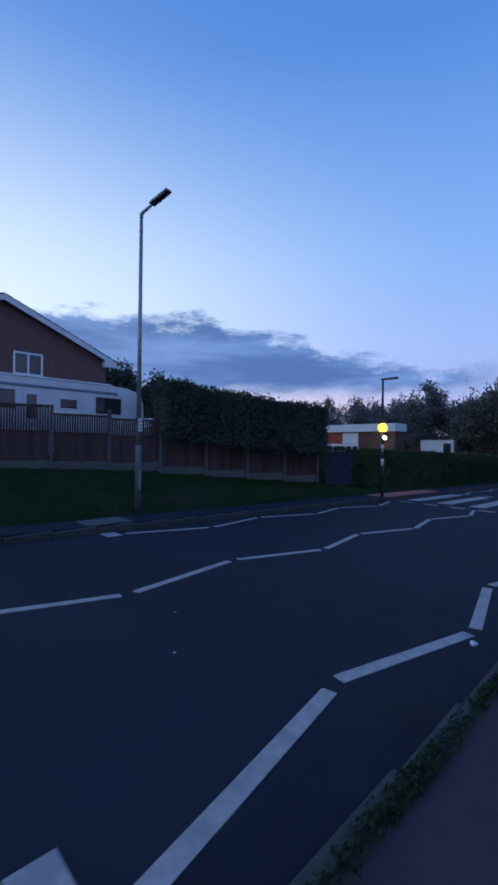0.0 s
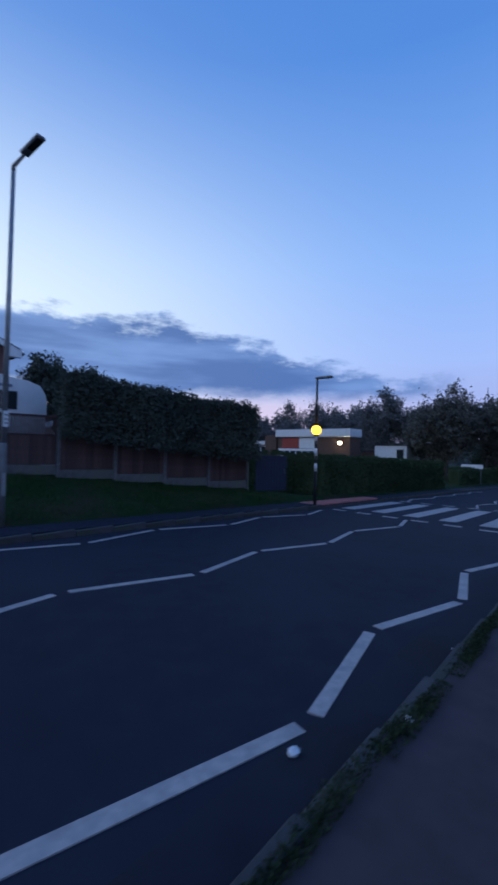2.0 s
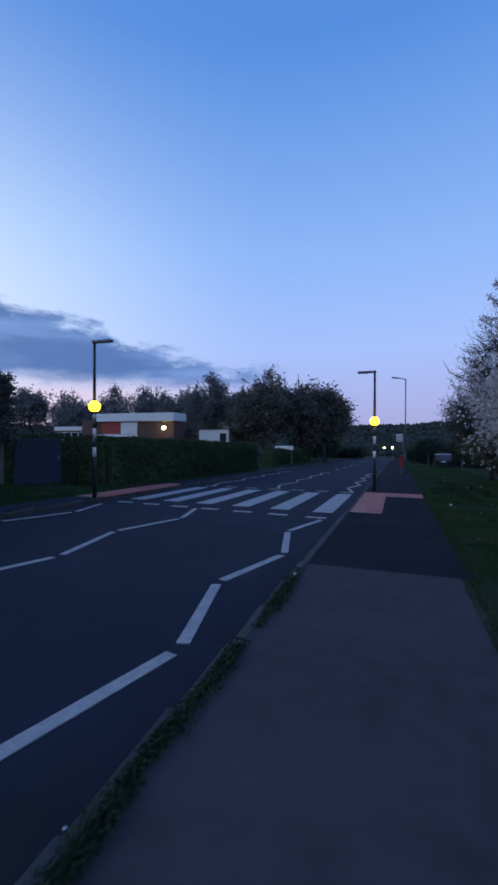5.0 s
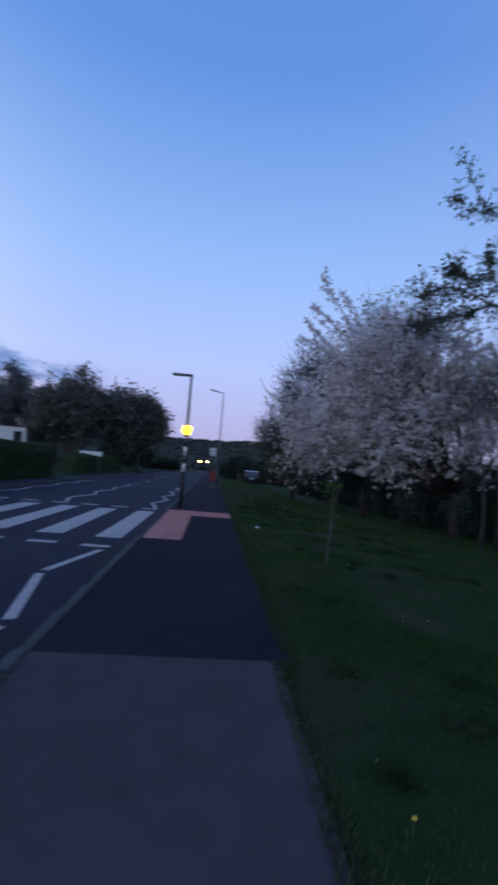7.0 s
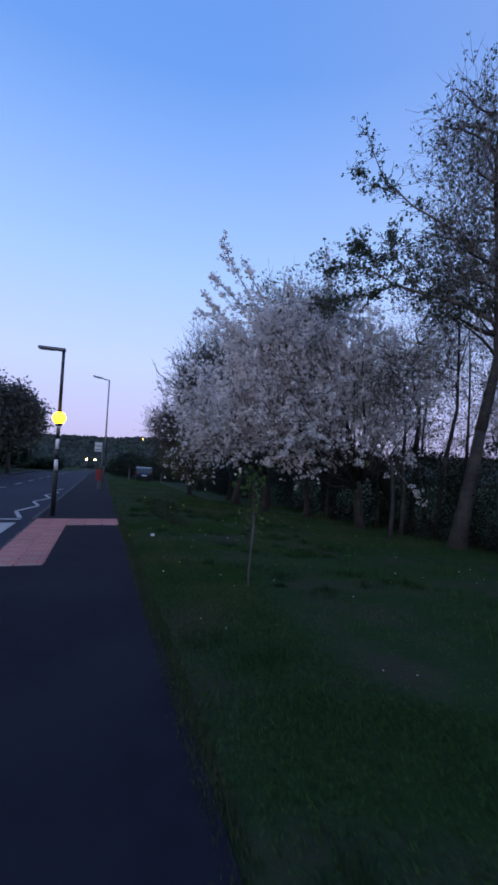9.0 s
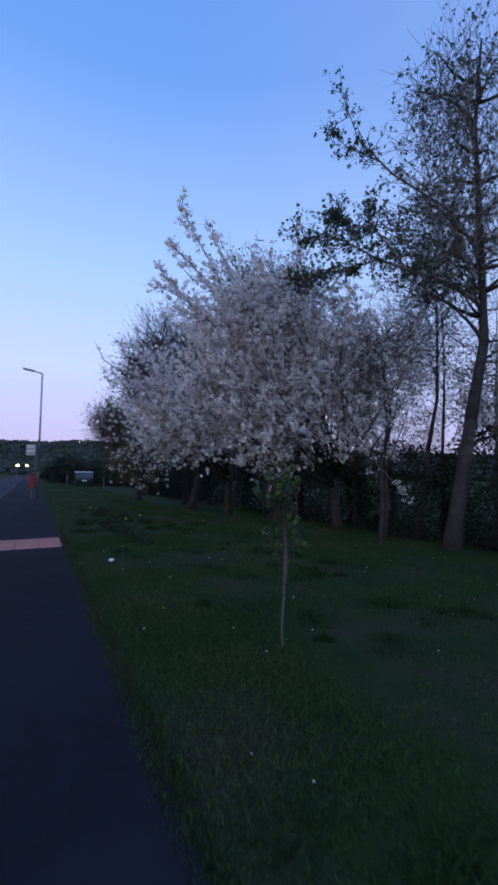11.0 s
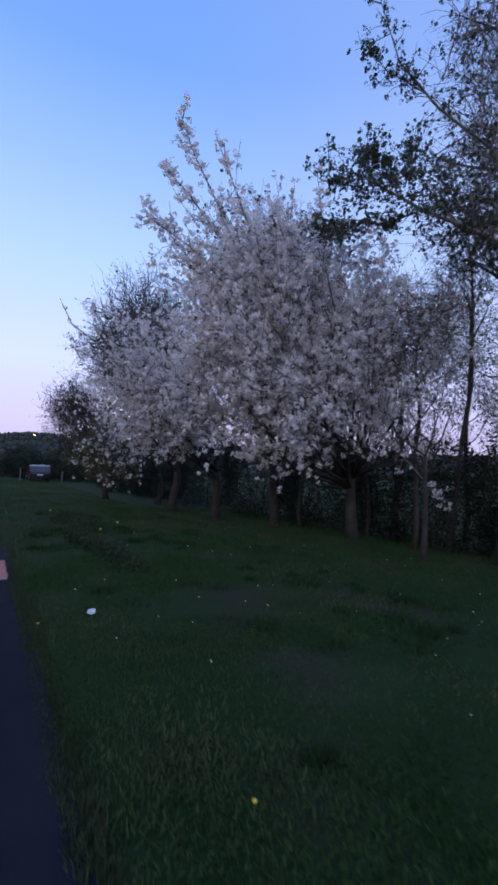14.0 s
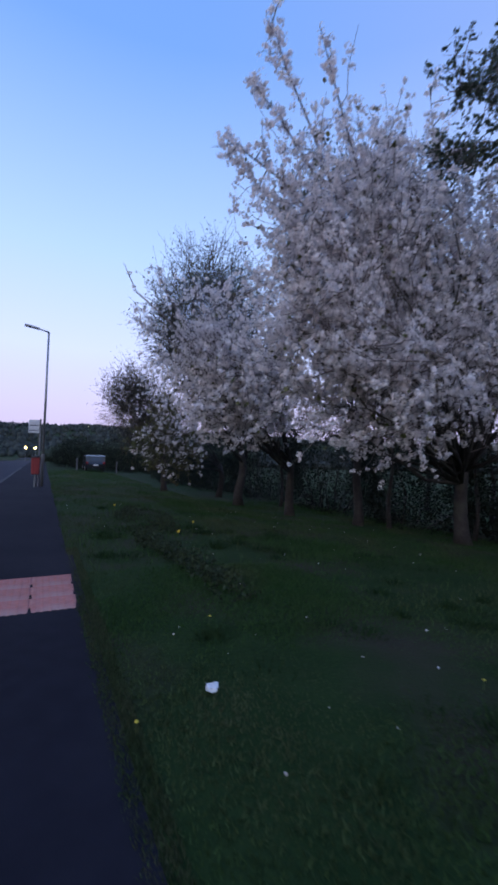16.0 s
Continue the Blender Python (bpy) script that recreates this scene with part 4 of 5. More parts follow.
def fence_panel(i):
    a = FA + fdir * SPAN * i
    trellis = i < 1
    z0 = fall(a.y) + lift(a.x, a.y) + 0.02
    zt = {-1: 2.7, 0: 2.62}.get(i, 2.95) - z0 if trellis else 1.62
    e = thing("timber_fence", pose(a.x, a.y, z0, 0, 0, fang), "brown timber fence panel with %s between concrete posts" % ("an open slatted top" if trellis else "a concrete gravel board"), "fence", "fence bays along the bank")
    part("post", Mesh().box(-0.055, 0.055, -0.055, 0.055, -0.3, (2.0 if trellis else 1.66), 0.012), CONC, e, "grey concrete post")
    part("gravel_board", Mesh().box(0.06, SPAN - 0.06, -0.03, 0.03, -0.1, 0.2, 0.008), CONC, e, "grey concrete gravel board")
    top = 1.12 if trellis else 1.55
    n = 13
    slatm = data("board", Mesh().box(-0.064, 0.064, -0.012, 0.012, 0.21, top, 0.003), WOOD)
    for k in range(n):
        part("board", slatm, WOOD, e, at=pose(0.13 + k * (SPAN - 0.26) / (n - 1), 0.006 * (k % 2), 0))
    part("rail", Mesh().box(0.06, SPAN - 0.06, 0.014, 0.05, top - 0.12, top - 0.05, 0.005), WOOD, e)
    if trellis:
        sl = data("slat", Mesh().box(-0.028, 0.028, -0.01, 0.01, top - 0.05, zt - 0.04, 0.003), WOOD)
        for k in range(22):
            part("slat", sl, WOOD, e, at=pose(0.1 + k * (SPAN - 0.2) / 21, 0, 0))
        part("rail", Mesh().box(0.06, SPAN - 0.06, -0.03, 0.03, zt - 0.07, zt, 0.008), WOOD, e)
        part("rail", Mesh().box(0.06, SPAN - 0.06, -0.024, 0.024, top - 0.04, top + 0.02, 0.006), WOOD, e)
    return e


for i in range(-5, 5):
    fence_panel(i)
endp = thing("fence_post", pose(FB.x, FB.y, fall(FB.y) + lift(FB.x, FB.y)), "grey concrete post ending the fence", "fence post")
part("post", Mesh().box(-0.055, 0.055, -0.055, 0.055, -0.3, 1.62, 0.012), CONC, endp)
gate = thing("metal_gate", pose(-11.1, 15.4, fall(15.8) + lift(-11.0, 16.0), 0, 0, 70), "dark blue metal gate beside the fence", "gate")
part("gate_frame", Mesh().box(0, 0.05, -0.02, 0.02, 0.05, 1.5, 0.006).box(1.45, 1.5, -0.02, 0.02, 0.05, 1.5, 0.006).box(0.05, 1.45, -0.02, 0.02, 1.45, 1.5, 0.006).box(0.05, 1.45, -0.02, 0.02, 0.05, 0.1, 0.006), BLUE, gate)
sheet = data("board", Mesh().box(-0.065, 0.065, -0.01, 0.01, 0.1, 1.45, 0.003), BLUE)
for k in range(10):
    part("board", sheet, BLUE, gate, at=pose(0.12 + k * 0.14, 0.0, 0))
part("handle", Mesh().tube([(1.38, -0.02, 0.8), (1.38, -0.07, 0.8), (1.38, -0.07, 0.95), (1.38, -0.02, 0.95)], [0.01] * 4, 6), STEEL, gate, "steel handle")

clipped_hedge("tall_hedge", [(-13.5, 8.4), (-11.55, 15.25)], 1.9, 2.8, 34000, 0.055, HEDGE, "tall dark evergreen hedge behind the timber fence", 70, 0.17, ztop=[3.9, 3.3], skirt=1.35)
clipped_hedge("low_hedge", [(-12.6, 18.3), (-11.0, 19.6), (-10.9, 27.0), (-10.8, 37.0)], 1.1, 1.85, 26000, 0.06, PRIVET, "clipped dark green hedge along the far footway", 71, 0.1)
clipped_hedge("low_hedge", [(-12.8, 18.0), (-22.0, 19.5)], 1.1, 1.75, 6000, 0.07, PRIVET, "clipped hedge turning away from the road", 72, 0.1)
clipped_hedge("low_hedge", [(-11.2, 43.0), (-11.6, 62.0)], 1.2, 1.5, 9000, 0.08, PRIVET, "dark hedge further down the road", 73, 0.12)

# ---- house and caravan behind the fence ----
hz = land(-18, 5)
house = thing("house", pose(-17.5, 4.2, hz), "brick house with white bargeboards and grey tiled roof", "house")
E_, A_ = 5.4 - hz, 7.12 - hz
m = Mesh().prism([(-4, 0), (4, 0), (4, E_ - 0.1), (0, A_ - 0.1), (-4, E_ - 0.1)], "x", -9.0, 0.0)
part("wall", m, BRICK, house, "red brick gable wall")
slope = math.atan2(A_ - E_, 4.0)
for s in (-1, 1):
    m = Mesh()
    m.prism([(0, A_), (s * 4.35, A_ - 4.35 * math.tan(slope)), (s * 4.35, A_ - 4.35 * math.tan(slope) + 0.09), (0, A_ + 0.1)], "x", -9.2, 0.22)
    for k in range(16):
        y0, y1 = s * 4.35 * k / 16, s * 4.35 * (k + 1) / 16
        z0_, z1_ = A_ + 0.1 - abs(y0) * math.tan(slope), A_ + 0.1 - abs(y1) * math.tan(slope)
        m.prism([(y0, z0_ + 0.005), (y1, z1_ + 0.03), (y1, z1_ - 0.01), (y0, z0_ - 0.02)], "x", -9.2, 0.24)
    part("roof", m, ROOFTILE, house)
    m = Mesh().prism([(0, A_ + 0.06), (s * 4.38, A_ - 4.38 * math.tan(slope) + 0.06), (s * 4.38, A_ - 4.38 * math.tan(slope) - 0.14), (0, A_ - 0.16)], "x", 0.24, 0.27)
    part("bargeboard", m, WHITE, house, "white painted bargeboard")
    part("soffit_box", Mesh().box(0.0, 0.26, min(s * 3.85, s * 4.4), max(s * 3.85, s * 4.4), E_ - 0.36, E_ - 0.1, 0.01), WHITE, house, "white boxed eave")
    part("gutter", Mesh().tube([(-9.0, s * 4.45, E_ - 0.2), (0.2, s * 4.45, E_ - 0.2)], [0.06, 0.06], 8), BLACK, house)


def window(parent, x, y0, y1, z0, z1, bars=1, frame_m=WHITE):
    w = part("window", Mesh().box(x, x + 0.05, y0, y1, z0 - 0.09, z0 - 0.02, 0.008), frame_m, parent, "white framed window")
    m = Mesh()
    t = 0.07
    m.box(x, x + 0.06, y0, y0 + t, z0, z1, 0.006).box(x, x + 0.06, y1 - t, y1, z0, z1, 0.006).box(x, x + 0.055, y0 + t, y1 - t, z0, z0 + t, 0.006).box(x, x + 0.055, y0 + t, y1 - t, z1 - t, z1, 0.006)
    for k in range(bars):
        yc = y0 + (y1 - y0) * (k + 1) / (bars + 1)
        m.box(x, x + 0.055, yc - 0.035, yc + 0.035, z0 + t, z1 - t, 0.006)
    part("window_frame", m, frame_m, w)
    for k in range(bars + 1):
        a, b = y0 + (y1 - y0) * k / (bars + 1), y0 + (y1 - y0) * (k + 1) / (bars + 1)
        part("pane", Mesh().box(x + 0.005, x + 0.02, a + 0.03, b - 0.03, z0 + 0.03, z1 - 0.03), GLASS, w)
    return w


window(house, 0.0, 0.38, 1.43, 4.33 - hz, 5.2 - hz)
window(house, 0.0, -2.6, -1.2, 1.9 - hz + 0.3, 3.2 - hz, 1)

cz = land(-15.5, 5)
van = thing("touring_caravan", pose(-15.0, 5.2, cz), "white caravan parked behind the slatted fence", "caravan")
H = 3.92 - cz
prof = [(-3.6, 0.5), (3.32, 0.5), (3.4, 0.9), (3.44, 1.9), (3.4, H - 0.5), (3.2, H - 0.18), (2.75, H - 0.04), (2.2, H), (-3.2, H), (-3.55, H - 0.2), (-3.7, 1.9)]
body = Mesh().prism(prof, "x", -2.2, 0.0)
part("body", body, CREAM, van)
part("roof_trim", Mesh().box(-0.02, 0.03, -3.4, 2.3, H - 0.33, H - 0.24, 0.01), STRIPE, van, "grey trim under the roof")
part("roof_rail", Mesh().box(-2.0, 0.02, -3.1, 2.1, H - 0.02, H + 0.05, 0.02), WHITE, van)
for y0, y1, z0, z1 in ((1.48, 2.47, 2.86, 3.46), (0.23, 0.79, 2.98, 3.28), (-2.2, -1.2, 2.86, 3.46)):
    w = part("window", Mesh().box(0.0, 0.03, y0, y1, z0 - cz, z1 - cz, 0.012), BLACK, van, "dark tinted acrylic window")
    part("pane", Mesh().box(0.03, 0.042, y0 + 0.04, y1 - 0.04, z0 - cz + 0.04, z1 - cz - 0.04, 0.004), GLASS, w)
d = part("door", Mesh().box(0.0, 0.025, -0.95, -0.4, 0.6, 3.4 - cz, 0.01), CREAM, van, "white caravan door")
part("pane", Mesh().box(0.025, 0.037, -0.85, -0.55, 2.55 - cz, 3.35 - cz, 0.004), GLASS, d, "dark door window")
for yy in (-0.35, 0.4):
    w = part("wheel", Mesh().tube([(-0.25, yy, 0.32), (-0.05, yy, 0.32)], [0.32, 0.32], 18), RUBBER, van, "black tyre")
    part("rim", Mesh().tube([(-0.06, yy, 0.32), (-0.035, yy, 0.32)], [0.2, 0.17], 14), STEEL, w)
part("chassis", Mesh().box(-2.0, -0.2, -3.5, 3.0, 0.36, 0.52, 0.02), BLACK, van)
shed = thing("conservatory", pose(-19.2, 11.6, land(-19, 11.6)), "small white framed conservatory behind the hedge", "conservatory")
part("wall", Mesh().box(-1.2, 1.2, -1.0, 1.0, 0, 1.75, 0.02), WHITE, shed)
part("roof", Mesh().prism([(-1.15, 1.75), (1.15, 1.75), (0, 2.35)], "x", -1.3, 1.3), WHITE, shed)
window(shed, 1.2, -0.9, 0.9, 0.9, 1.6, 2)
for i, (x, y, zt, rx) in enumerate(((-27.0, 13.4, 7.2, 2.2), (-25.5, 15.8, 6.4, 1.6), (-29.0, 16.5, 6.2, 2.2))):
    z = land(x, y)
    tree("conifer", x, y, 0.2, zt * 0.5, [(x, y, z + zt * 0.42, rx, rx, zt * 0.3), (x, y, z + zt * 0.66, rx * 0.6, rx * 0.6, zt * 0.25)], 14, 12, 4, 10, 0.13, HEDGE,
         "dark conifer behind the house", 80 + i, spread=0.15)
for i, (x, y, h) in enumerate(((-16.2, 10.8, 3.4), (-15.4, 13.6, 3.2), (-14.4, 16.4, 2.8), (-15.6, 12.0, 3.1))):
    z = land(x, y)
    tree("garden_shrub", x, y, 0.05, 1.2, [(x, y, z + h * 0.72, 1.0, 1.2, h * 0.3)], 7, 7, 4, 5, 0.05, DARKLEAF, "loose twiggy shrub showing over the hedge", 90 + i, category="shrub", spread=0.08)


# ---- street furniture ----
def street_lamp(name, x, y, zb, ztop, reach, rise, yawdeg, label, base_h=1.6, r=0.06, material=STEEL):
    """Steel lamp post, thicker at the base, with an arm and a flat LED lantern towards +x of its own frame."""
    e = thing(name, pose(x, y, zb, 0, 0, yawdeg), label, "street lamp", "street lamps")
    h = ztop - zb
    part("base_column", Mesh().tube([(0, 0, -0.2), (0, 0, base_h - 0.04), (0, 0, base_h)], [r * 1.25, r * 1.25, r], 14), GREYPAINT, e, smooth=True)
    part("access_door", Mesh().box(r * 1.2, r * 1.32, -0.04, 0.04, 0.55, 1.05, 0.004), material, e)
    part("shaft", Mesh().tube([(0, 0, base_h - 0.02), (0, 0, h)], [r, r * 0.72], 12), material, e, smooth=True)
    part("arm", Mesh().tube([(0, 0, h - 0.12), (0.02, 0, h), (reach * 0.4, 0, h + rise * 0.45)], [r * 0.8, r * 0.75, r * 0.5], 8), material, e, smooth=True)
    a = math.atan2(rise, reach)
    mm = Matrix.Translation((reach * 0.36, 0, h + rise * 0.42)) @ Matrix.Rotation(-a, 4, "Y")
    L = reach * 0.6
    head = part("lantern", Mesh().box(0, L, -0.1, 0.1, -0.025, 0.05, 0.02, mm), LANTERN, e, "flat grey lantern")
    part("diffuser", Mesh().box(L * 0.35, L * 0.92, -0.075, 0.075, -0.04, -0.028, 0.003, mm), GLASS, head, "unlit glass")
    return e


lamp1 = street_lamp("street_lamp", -10.05, 5.65, land(-10.05, 5.65) - 0.02, 7.85, 1.15, 0.22, 8, "tall galvanised street lamp in the grass bank, unlit", 1.7, 0.062)
part("number_plate", Mesh().box(0.058, 0.066, -0.06, 0.06, 2.05, 2.4, 0.003), WHITE, lamp1, "small white plate")
for k in range(3):
    part("plate_bar", Mesh().box(0.066, 0.069, -0.035, 0.035, 2.12 + 0.09 * k, 2.15 + 0.09 * k), GREYPAINT, lamp1)
street_lamp("street_lamp", 0.72, 37.4, fall(37.4), 5.85, 1.0, 0.16, 180, "grey street lamp at the back of the footway, unlit", 1.4, 0.055)


def beacon(x, y, zb, zglobe, ztop, face, label):
    """Crossing beacon: banded pole, lit amber globe and a small lantern on top."""
    e = thing("crossing_beacon", pose(x, y, zb, 0, 0, face), label, "beacon", "crossing beacons")
    g = zglobe - zb
    part("base_sleeve", Mesh().tube([(0, 0, -0.1), (0, 0, 1.28), (0, 0, 1.32)], [0.068, 0.068, 0.058], 14), BLACK, e, "black lower sleeve", smooth=True)
    z, k = 1.32, 0
    while z < g - 0.22:
        z1 = min(z + 0.3, g - 0.2)
        part("pole_band", Mesh().tube([(0, 0, z), (0, 0, z1)], [0.055, 0.055], 14), POLEWHITE if k % 2 == 0 else BLACK, e, "white band" if k % 2 == 0 else "black band", smooth=True)
        z, k = z1, k + 1
    part("globe", Mesh().ball((0, 0, g), 0.185, 20, 14), AMBER, e, "lit amber globe", smooth=True)
    part("collar", Mesh().tube([(0, 0, g - 0.24), (0, 0, g - 0.16)], [0.08, 0.1], 14), BLACK, e)
    part("collar", Mesh().tube([(0, 0, g + 0.17), (0, 0, g + 0.22)], [0.08, 0.06], 14), BLACK, e)
    part("upper_pole", Mesh().tube([(0, 0, g + 0.2), (0, 0, ztop - zb)], [0.05, 0.042], 12), BLACK, e, smooth=True)
    head = part("lantern", Mesh().box(-0.06, 0.68, -0.09, 0.09, ztop - zb - 0.02, ztop - zb + 0.06, 0.02), GREYPAINT, e, "flat grey lantern")
    part("diffuser", Mesh().box(0.25, 0.64, -0.07, 0.07, ztop - zb - 0.03, ztop - zb - 0.018, 0.003), GLASS, head, "unlit glass")
    return e


beacon(-0.67, 23.2, fall(23.2), 2.27, 4.25, 180, "banded crossing beacon with lit amber globe by the footway")
beacon(-8.95, 16.5, fall(16.5) + 0.03, 2.56, 4.6, 0, "banded crossing beacon with amber globe across the road")

stop = thing("bus_stop_sign", pose(0.62, 37.25, fall(37.25)), "white bus stop flag on a post by the footway", "sign")
part("post", Mesh().tube([(-0.05, -0.12, -0.1), (-0.05, -0.12, 2.9)], [0.035, 0.035], 10), GREYPAINT, stop)
f = part("flag", Mesh().box(-0.5, -0.09, -0.135, -0.105, 2.3, 2.85, 0.006), POLEWHITE, stop, "white flag plate")
part("writing_bar", Mesh().box(-0.46, -0.13, -0.139, -0.135, 2.6, 2.64), BLUE, f)
part("writing_bar", Mesh().box(-0.46, -0.13, -0.139, -0.135, 2.38, 2.42), BLUE, f)
bin_ = thing("litter_bin", pose(0.45, 36.9, fall(36.9)), "small red litter bin at the bus stop", "bin")
part("body", Mesh().box(-0.16, 0.16, -0.14, 0.14, 0.55, 1.25, 0.03), REDBIN, bin_)
part("post", Mesh().tube([(0, 0, -0.1), (0, 0, 0.56)], [0.04, 0.04], 8), GREYPAINT, bin_)
part("hood", Mesh().box(-0.18, 0.18, -0.16, 0.16, 1.25, 1.33, 0.02), BLACK, bin_)

# parked car at the far end of the grass
cx, cy = 5.3, 62.0
cz2 = land(cx, cy)
car = thing("parked_car", pose(cx, cy, cz2), "black estate car parked beyond the grass, seen from behind", "car")
prof = [(-2.1, 0.35), (-2.15, 0.75), (-2.0, 0.98), (-1.85, 1.5), (-1.4, 1.6), (0.3, 1.58), (0.95, 1.05), (1.95, 0.92), (2.1, 0.7), (2.1, 0.35)]
part("body", Mesh().prism(prof, "x", -0.88, 0.88), CARPAINT, car)
part("rear_window", Mesh().add([(-0.5, -2.01, 1.05), (0.5, -2.01, 1.05), (0.45, -1.88, 1.4), (-0.45, -1.88, 1.4), (-0.5, -1.97, 1.05), (0.5, -1.97, 1.05), (0.45, -1.84, 1.4), (-0.45, -1.84, 1.4)],
     [(0, 1, 2, 3), (4, 7, 6, 5), (0, 4, 5, 1), (1, 5, 6, 2), (2, 6, 7, 3), (3, 7, 4, 0)]), GLASS, car, "rear window reflecting the sky")
part("number_plate", Mesh().box(-0.26, 0.26, -2.17, -2.15, 0.62, 0.74), POLEWHITE, car, "pale plate")
for s in (-1, 1):
    part("tail_light", Mesh().box(s * 0.76 - 0.09, s * 0.76 + 0.09, -2.16, -2.1, 0.78, 0.98, 0.01), REDLAMP, car, "red tail light")
    for yy in (-1.35, 1.35):
        w = part("wheel", Mesh().tube([(s * 0.7, yy, 0.32), (s * 0.9, yy, 0.32)], [0.32, 0.32], 18), RUBBER, car)
        part("rim", Mesh().tube([(s * 0.885, yy, 0.32), (s * 0.91, yy, 0.32)], [0.2, 0.18], 12), STEEL, w)
for x in (3.6, 7.2):
    b = thing("wooden_post", pose(x, 59.5, land(x, 59.5)), "short weathered post at the end of the grass", "post", "posts at the grass end")
    part("post", Mesh().box(-0.06, 0.06, -0.06, 0.06, -0.2, 1.15, 0.015), CONC, b)
board = thing("name_board", pose(-11.2, 49.0, land(-11.2, 49.0)), "white board on two posts over the far hedge", "sign")
part("board", Mesh().box(-1.0, 1.0, -0.03, 0.03, 1.5, 1.92, 0.01), WHITE, board)
for s in (-0.8, 0.8):
    part("post", Mesh().box(s - 0.04, s + 0.04, 0.03, 0.1, -0.2, 1.88, 0.01), GREYPAINT, board)

# ---- low school building and the trees behind it ----
bz = land(-38, 60)
school = thing("school_building", pose(-38.2, 57.0, bz), "flat-roofed school building with white fascia and red panel", "building")
part("wall", Mesh().box(-3.9, 9.1, 0.3, 3.2, -0.2, 4.1 - bz, 0.02), DARKBRICK, school, "brown brick wall")
part("roof", Mesh().box(-4.1, 9.35, -0.2, 3.4, 4.15 - bz, 5.3 - bz, 0.03), WHITE, school, "white roof fascia")
part("stair_block", Mesh().box(-6.5, -4.15, 0.1, 6, -0.2, 4.4 - bz, 0.02), DARKBRICK, school, "brown brick stair block")
part("cladding_panel", Mesh().box(-3.0, 0.25, 0.2, 0.32, 2.35 - bz, 4.03 - bz, 0.01), REDPANEL, school, "red cladding panel")
part("cladding_panel", Mesh().box(0.32, 3.1, 0.2, 0.32, 2.35 - bz, 4.03 - bz, 0.01), WHITE, school, "white cladding panel")
for k in range(6):
    x0 = -3.7 + 1.15 * k
    w = part("window", Mesh().box(x0, x0 + 1.1, 0.2, 0.3, 1.1 - bz, 2.3 - bz, 0.01), WHITE, school, "white framed window")
    part("pane", Mesh().box(x0 + 0.09, x0 + 1.01, 0.18, 0.2, 1.2 - bz, 1.95 - bz), GLASS, w)
    part("transom", Mesh().box(x0 + 0.09, x0 + 1.01, 0.16, 0.2, 2.0 - bz, 2.06 - bz), WHITE, w)
wing = thing("school_wing", pose(-48.2, 60.0, bz), "lower school wing with a white window band", "building")
part("wall", Mesh().box(-4.2, 3.1, 0.2, 8, -0.2, 3.0 - bz, 0.02), DARKBRICK, wing)
part("roof", Mesh().box(-4.5, 3.3, -0.1, 8.3, 2.95 - bz, 3.6 - bz, 0.02), WHITE, wing, "white fascia")
for k in range(5):
    w = part("window", Mesh().box(-4.0 + 1.4 * k, -2.7 + 1.4 * k, 0.1, 0.22, 1.5 - bz, 2.7 - bz, 0.01), WHITE, wing, "white framed window")
    part("pane", Mesh().box(-3.92 + 1.4 * k, -2.78 + 1.4 * k, 0.08, 0.1, 1.58 - bz, 2.62 - bz), GLASS, w)
annex = thing("white_annexe", pose(-24.3, 60.0, land(-24, 60)), "small white rendered annexe beside the school", "building")
az = 2.95 - land(-24, 60)
part("wall", Mesh().box(-2.3, 2.3, 0, 5, -0.2, az, 0.02), WHITE, annex)
part("roof", Mesh().box(-2.45, 2.45, -0.15, 5.2, az, az + 0.15, 0.02), ROOFTILE, annex)
w = part("window", Mesh().box(0.9, 1.9, -0.06, 0.02, az - 1.8, az - 0.5, 0.01), CONC, annex, "grey framed window")
part("pane", Mesh().box(0.98, 1.82, -0.08, -0.06, az - 1.72, az - 0.58), GLASS, w)
link = thing("link_block", pose(-28.0, 61.0, land(-28, 61)), "low brown link block between school and annexe", "building")
part("wall", Mesh().box(-1.2, 1.4, 0, 4, -0.2, 3.3, 0.02), DARKBRICK, link)
part("roof", Mesh().box(-1.3, 1.5, -0.1, 4.1, 3.3, 3.5, 0.02), ROOFTILE, link)
flood = thing("floodlight", pose(-30.6, 57.02, 3.2), "bright warm floodlight on the school wall", "floodlight")
part("housing", Mesh().box(-0.25, 0.25, 0.02, 0.28, -0.2, 0.22, 0.02), BLACK, flood)
part("lens", Mesh().box(-0.2, 0.2, -0.02, 0.02, -0.16, 0.18, 0.01), FLOOD, flood, "lit lens")


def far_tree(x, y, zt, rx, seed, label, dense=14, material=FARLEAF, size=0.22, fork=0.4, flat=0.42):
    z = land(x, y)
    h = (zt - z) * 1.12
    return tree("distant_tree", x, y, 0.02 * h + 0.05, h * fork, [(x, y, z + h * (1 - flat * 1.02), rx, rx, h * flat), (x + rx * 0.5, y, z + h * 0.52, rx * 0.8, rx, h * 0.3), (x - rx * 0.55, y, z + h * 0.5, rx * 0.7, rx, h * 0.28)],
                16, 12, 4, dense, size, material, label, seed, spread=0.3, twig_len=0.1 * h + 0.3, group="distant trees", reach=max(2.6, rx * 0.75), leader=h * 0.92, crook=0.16)


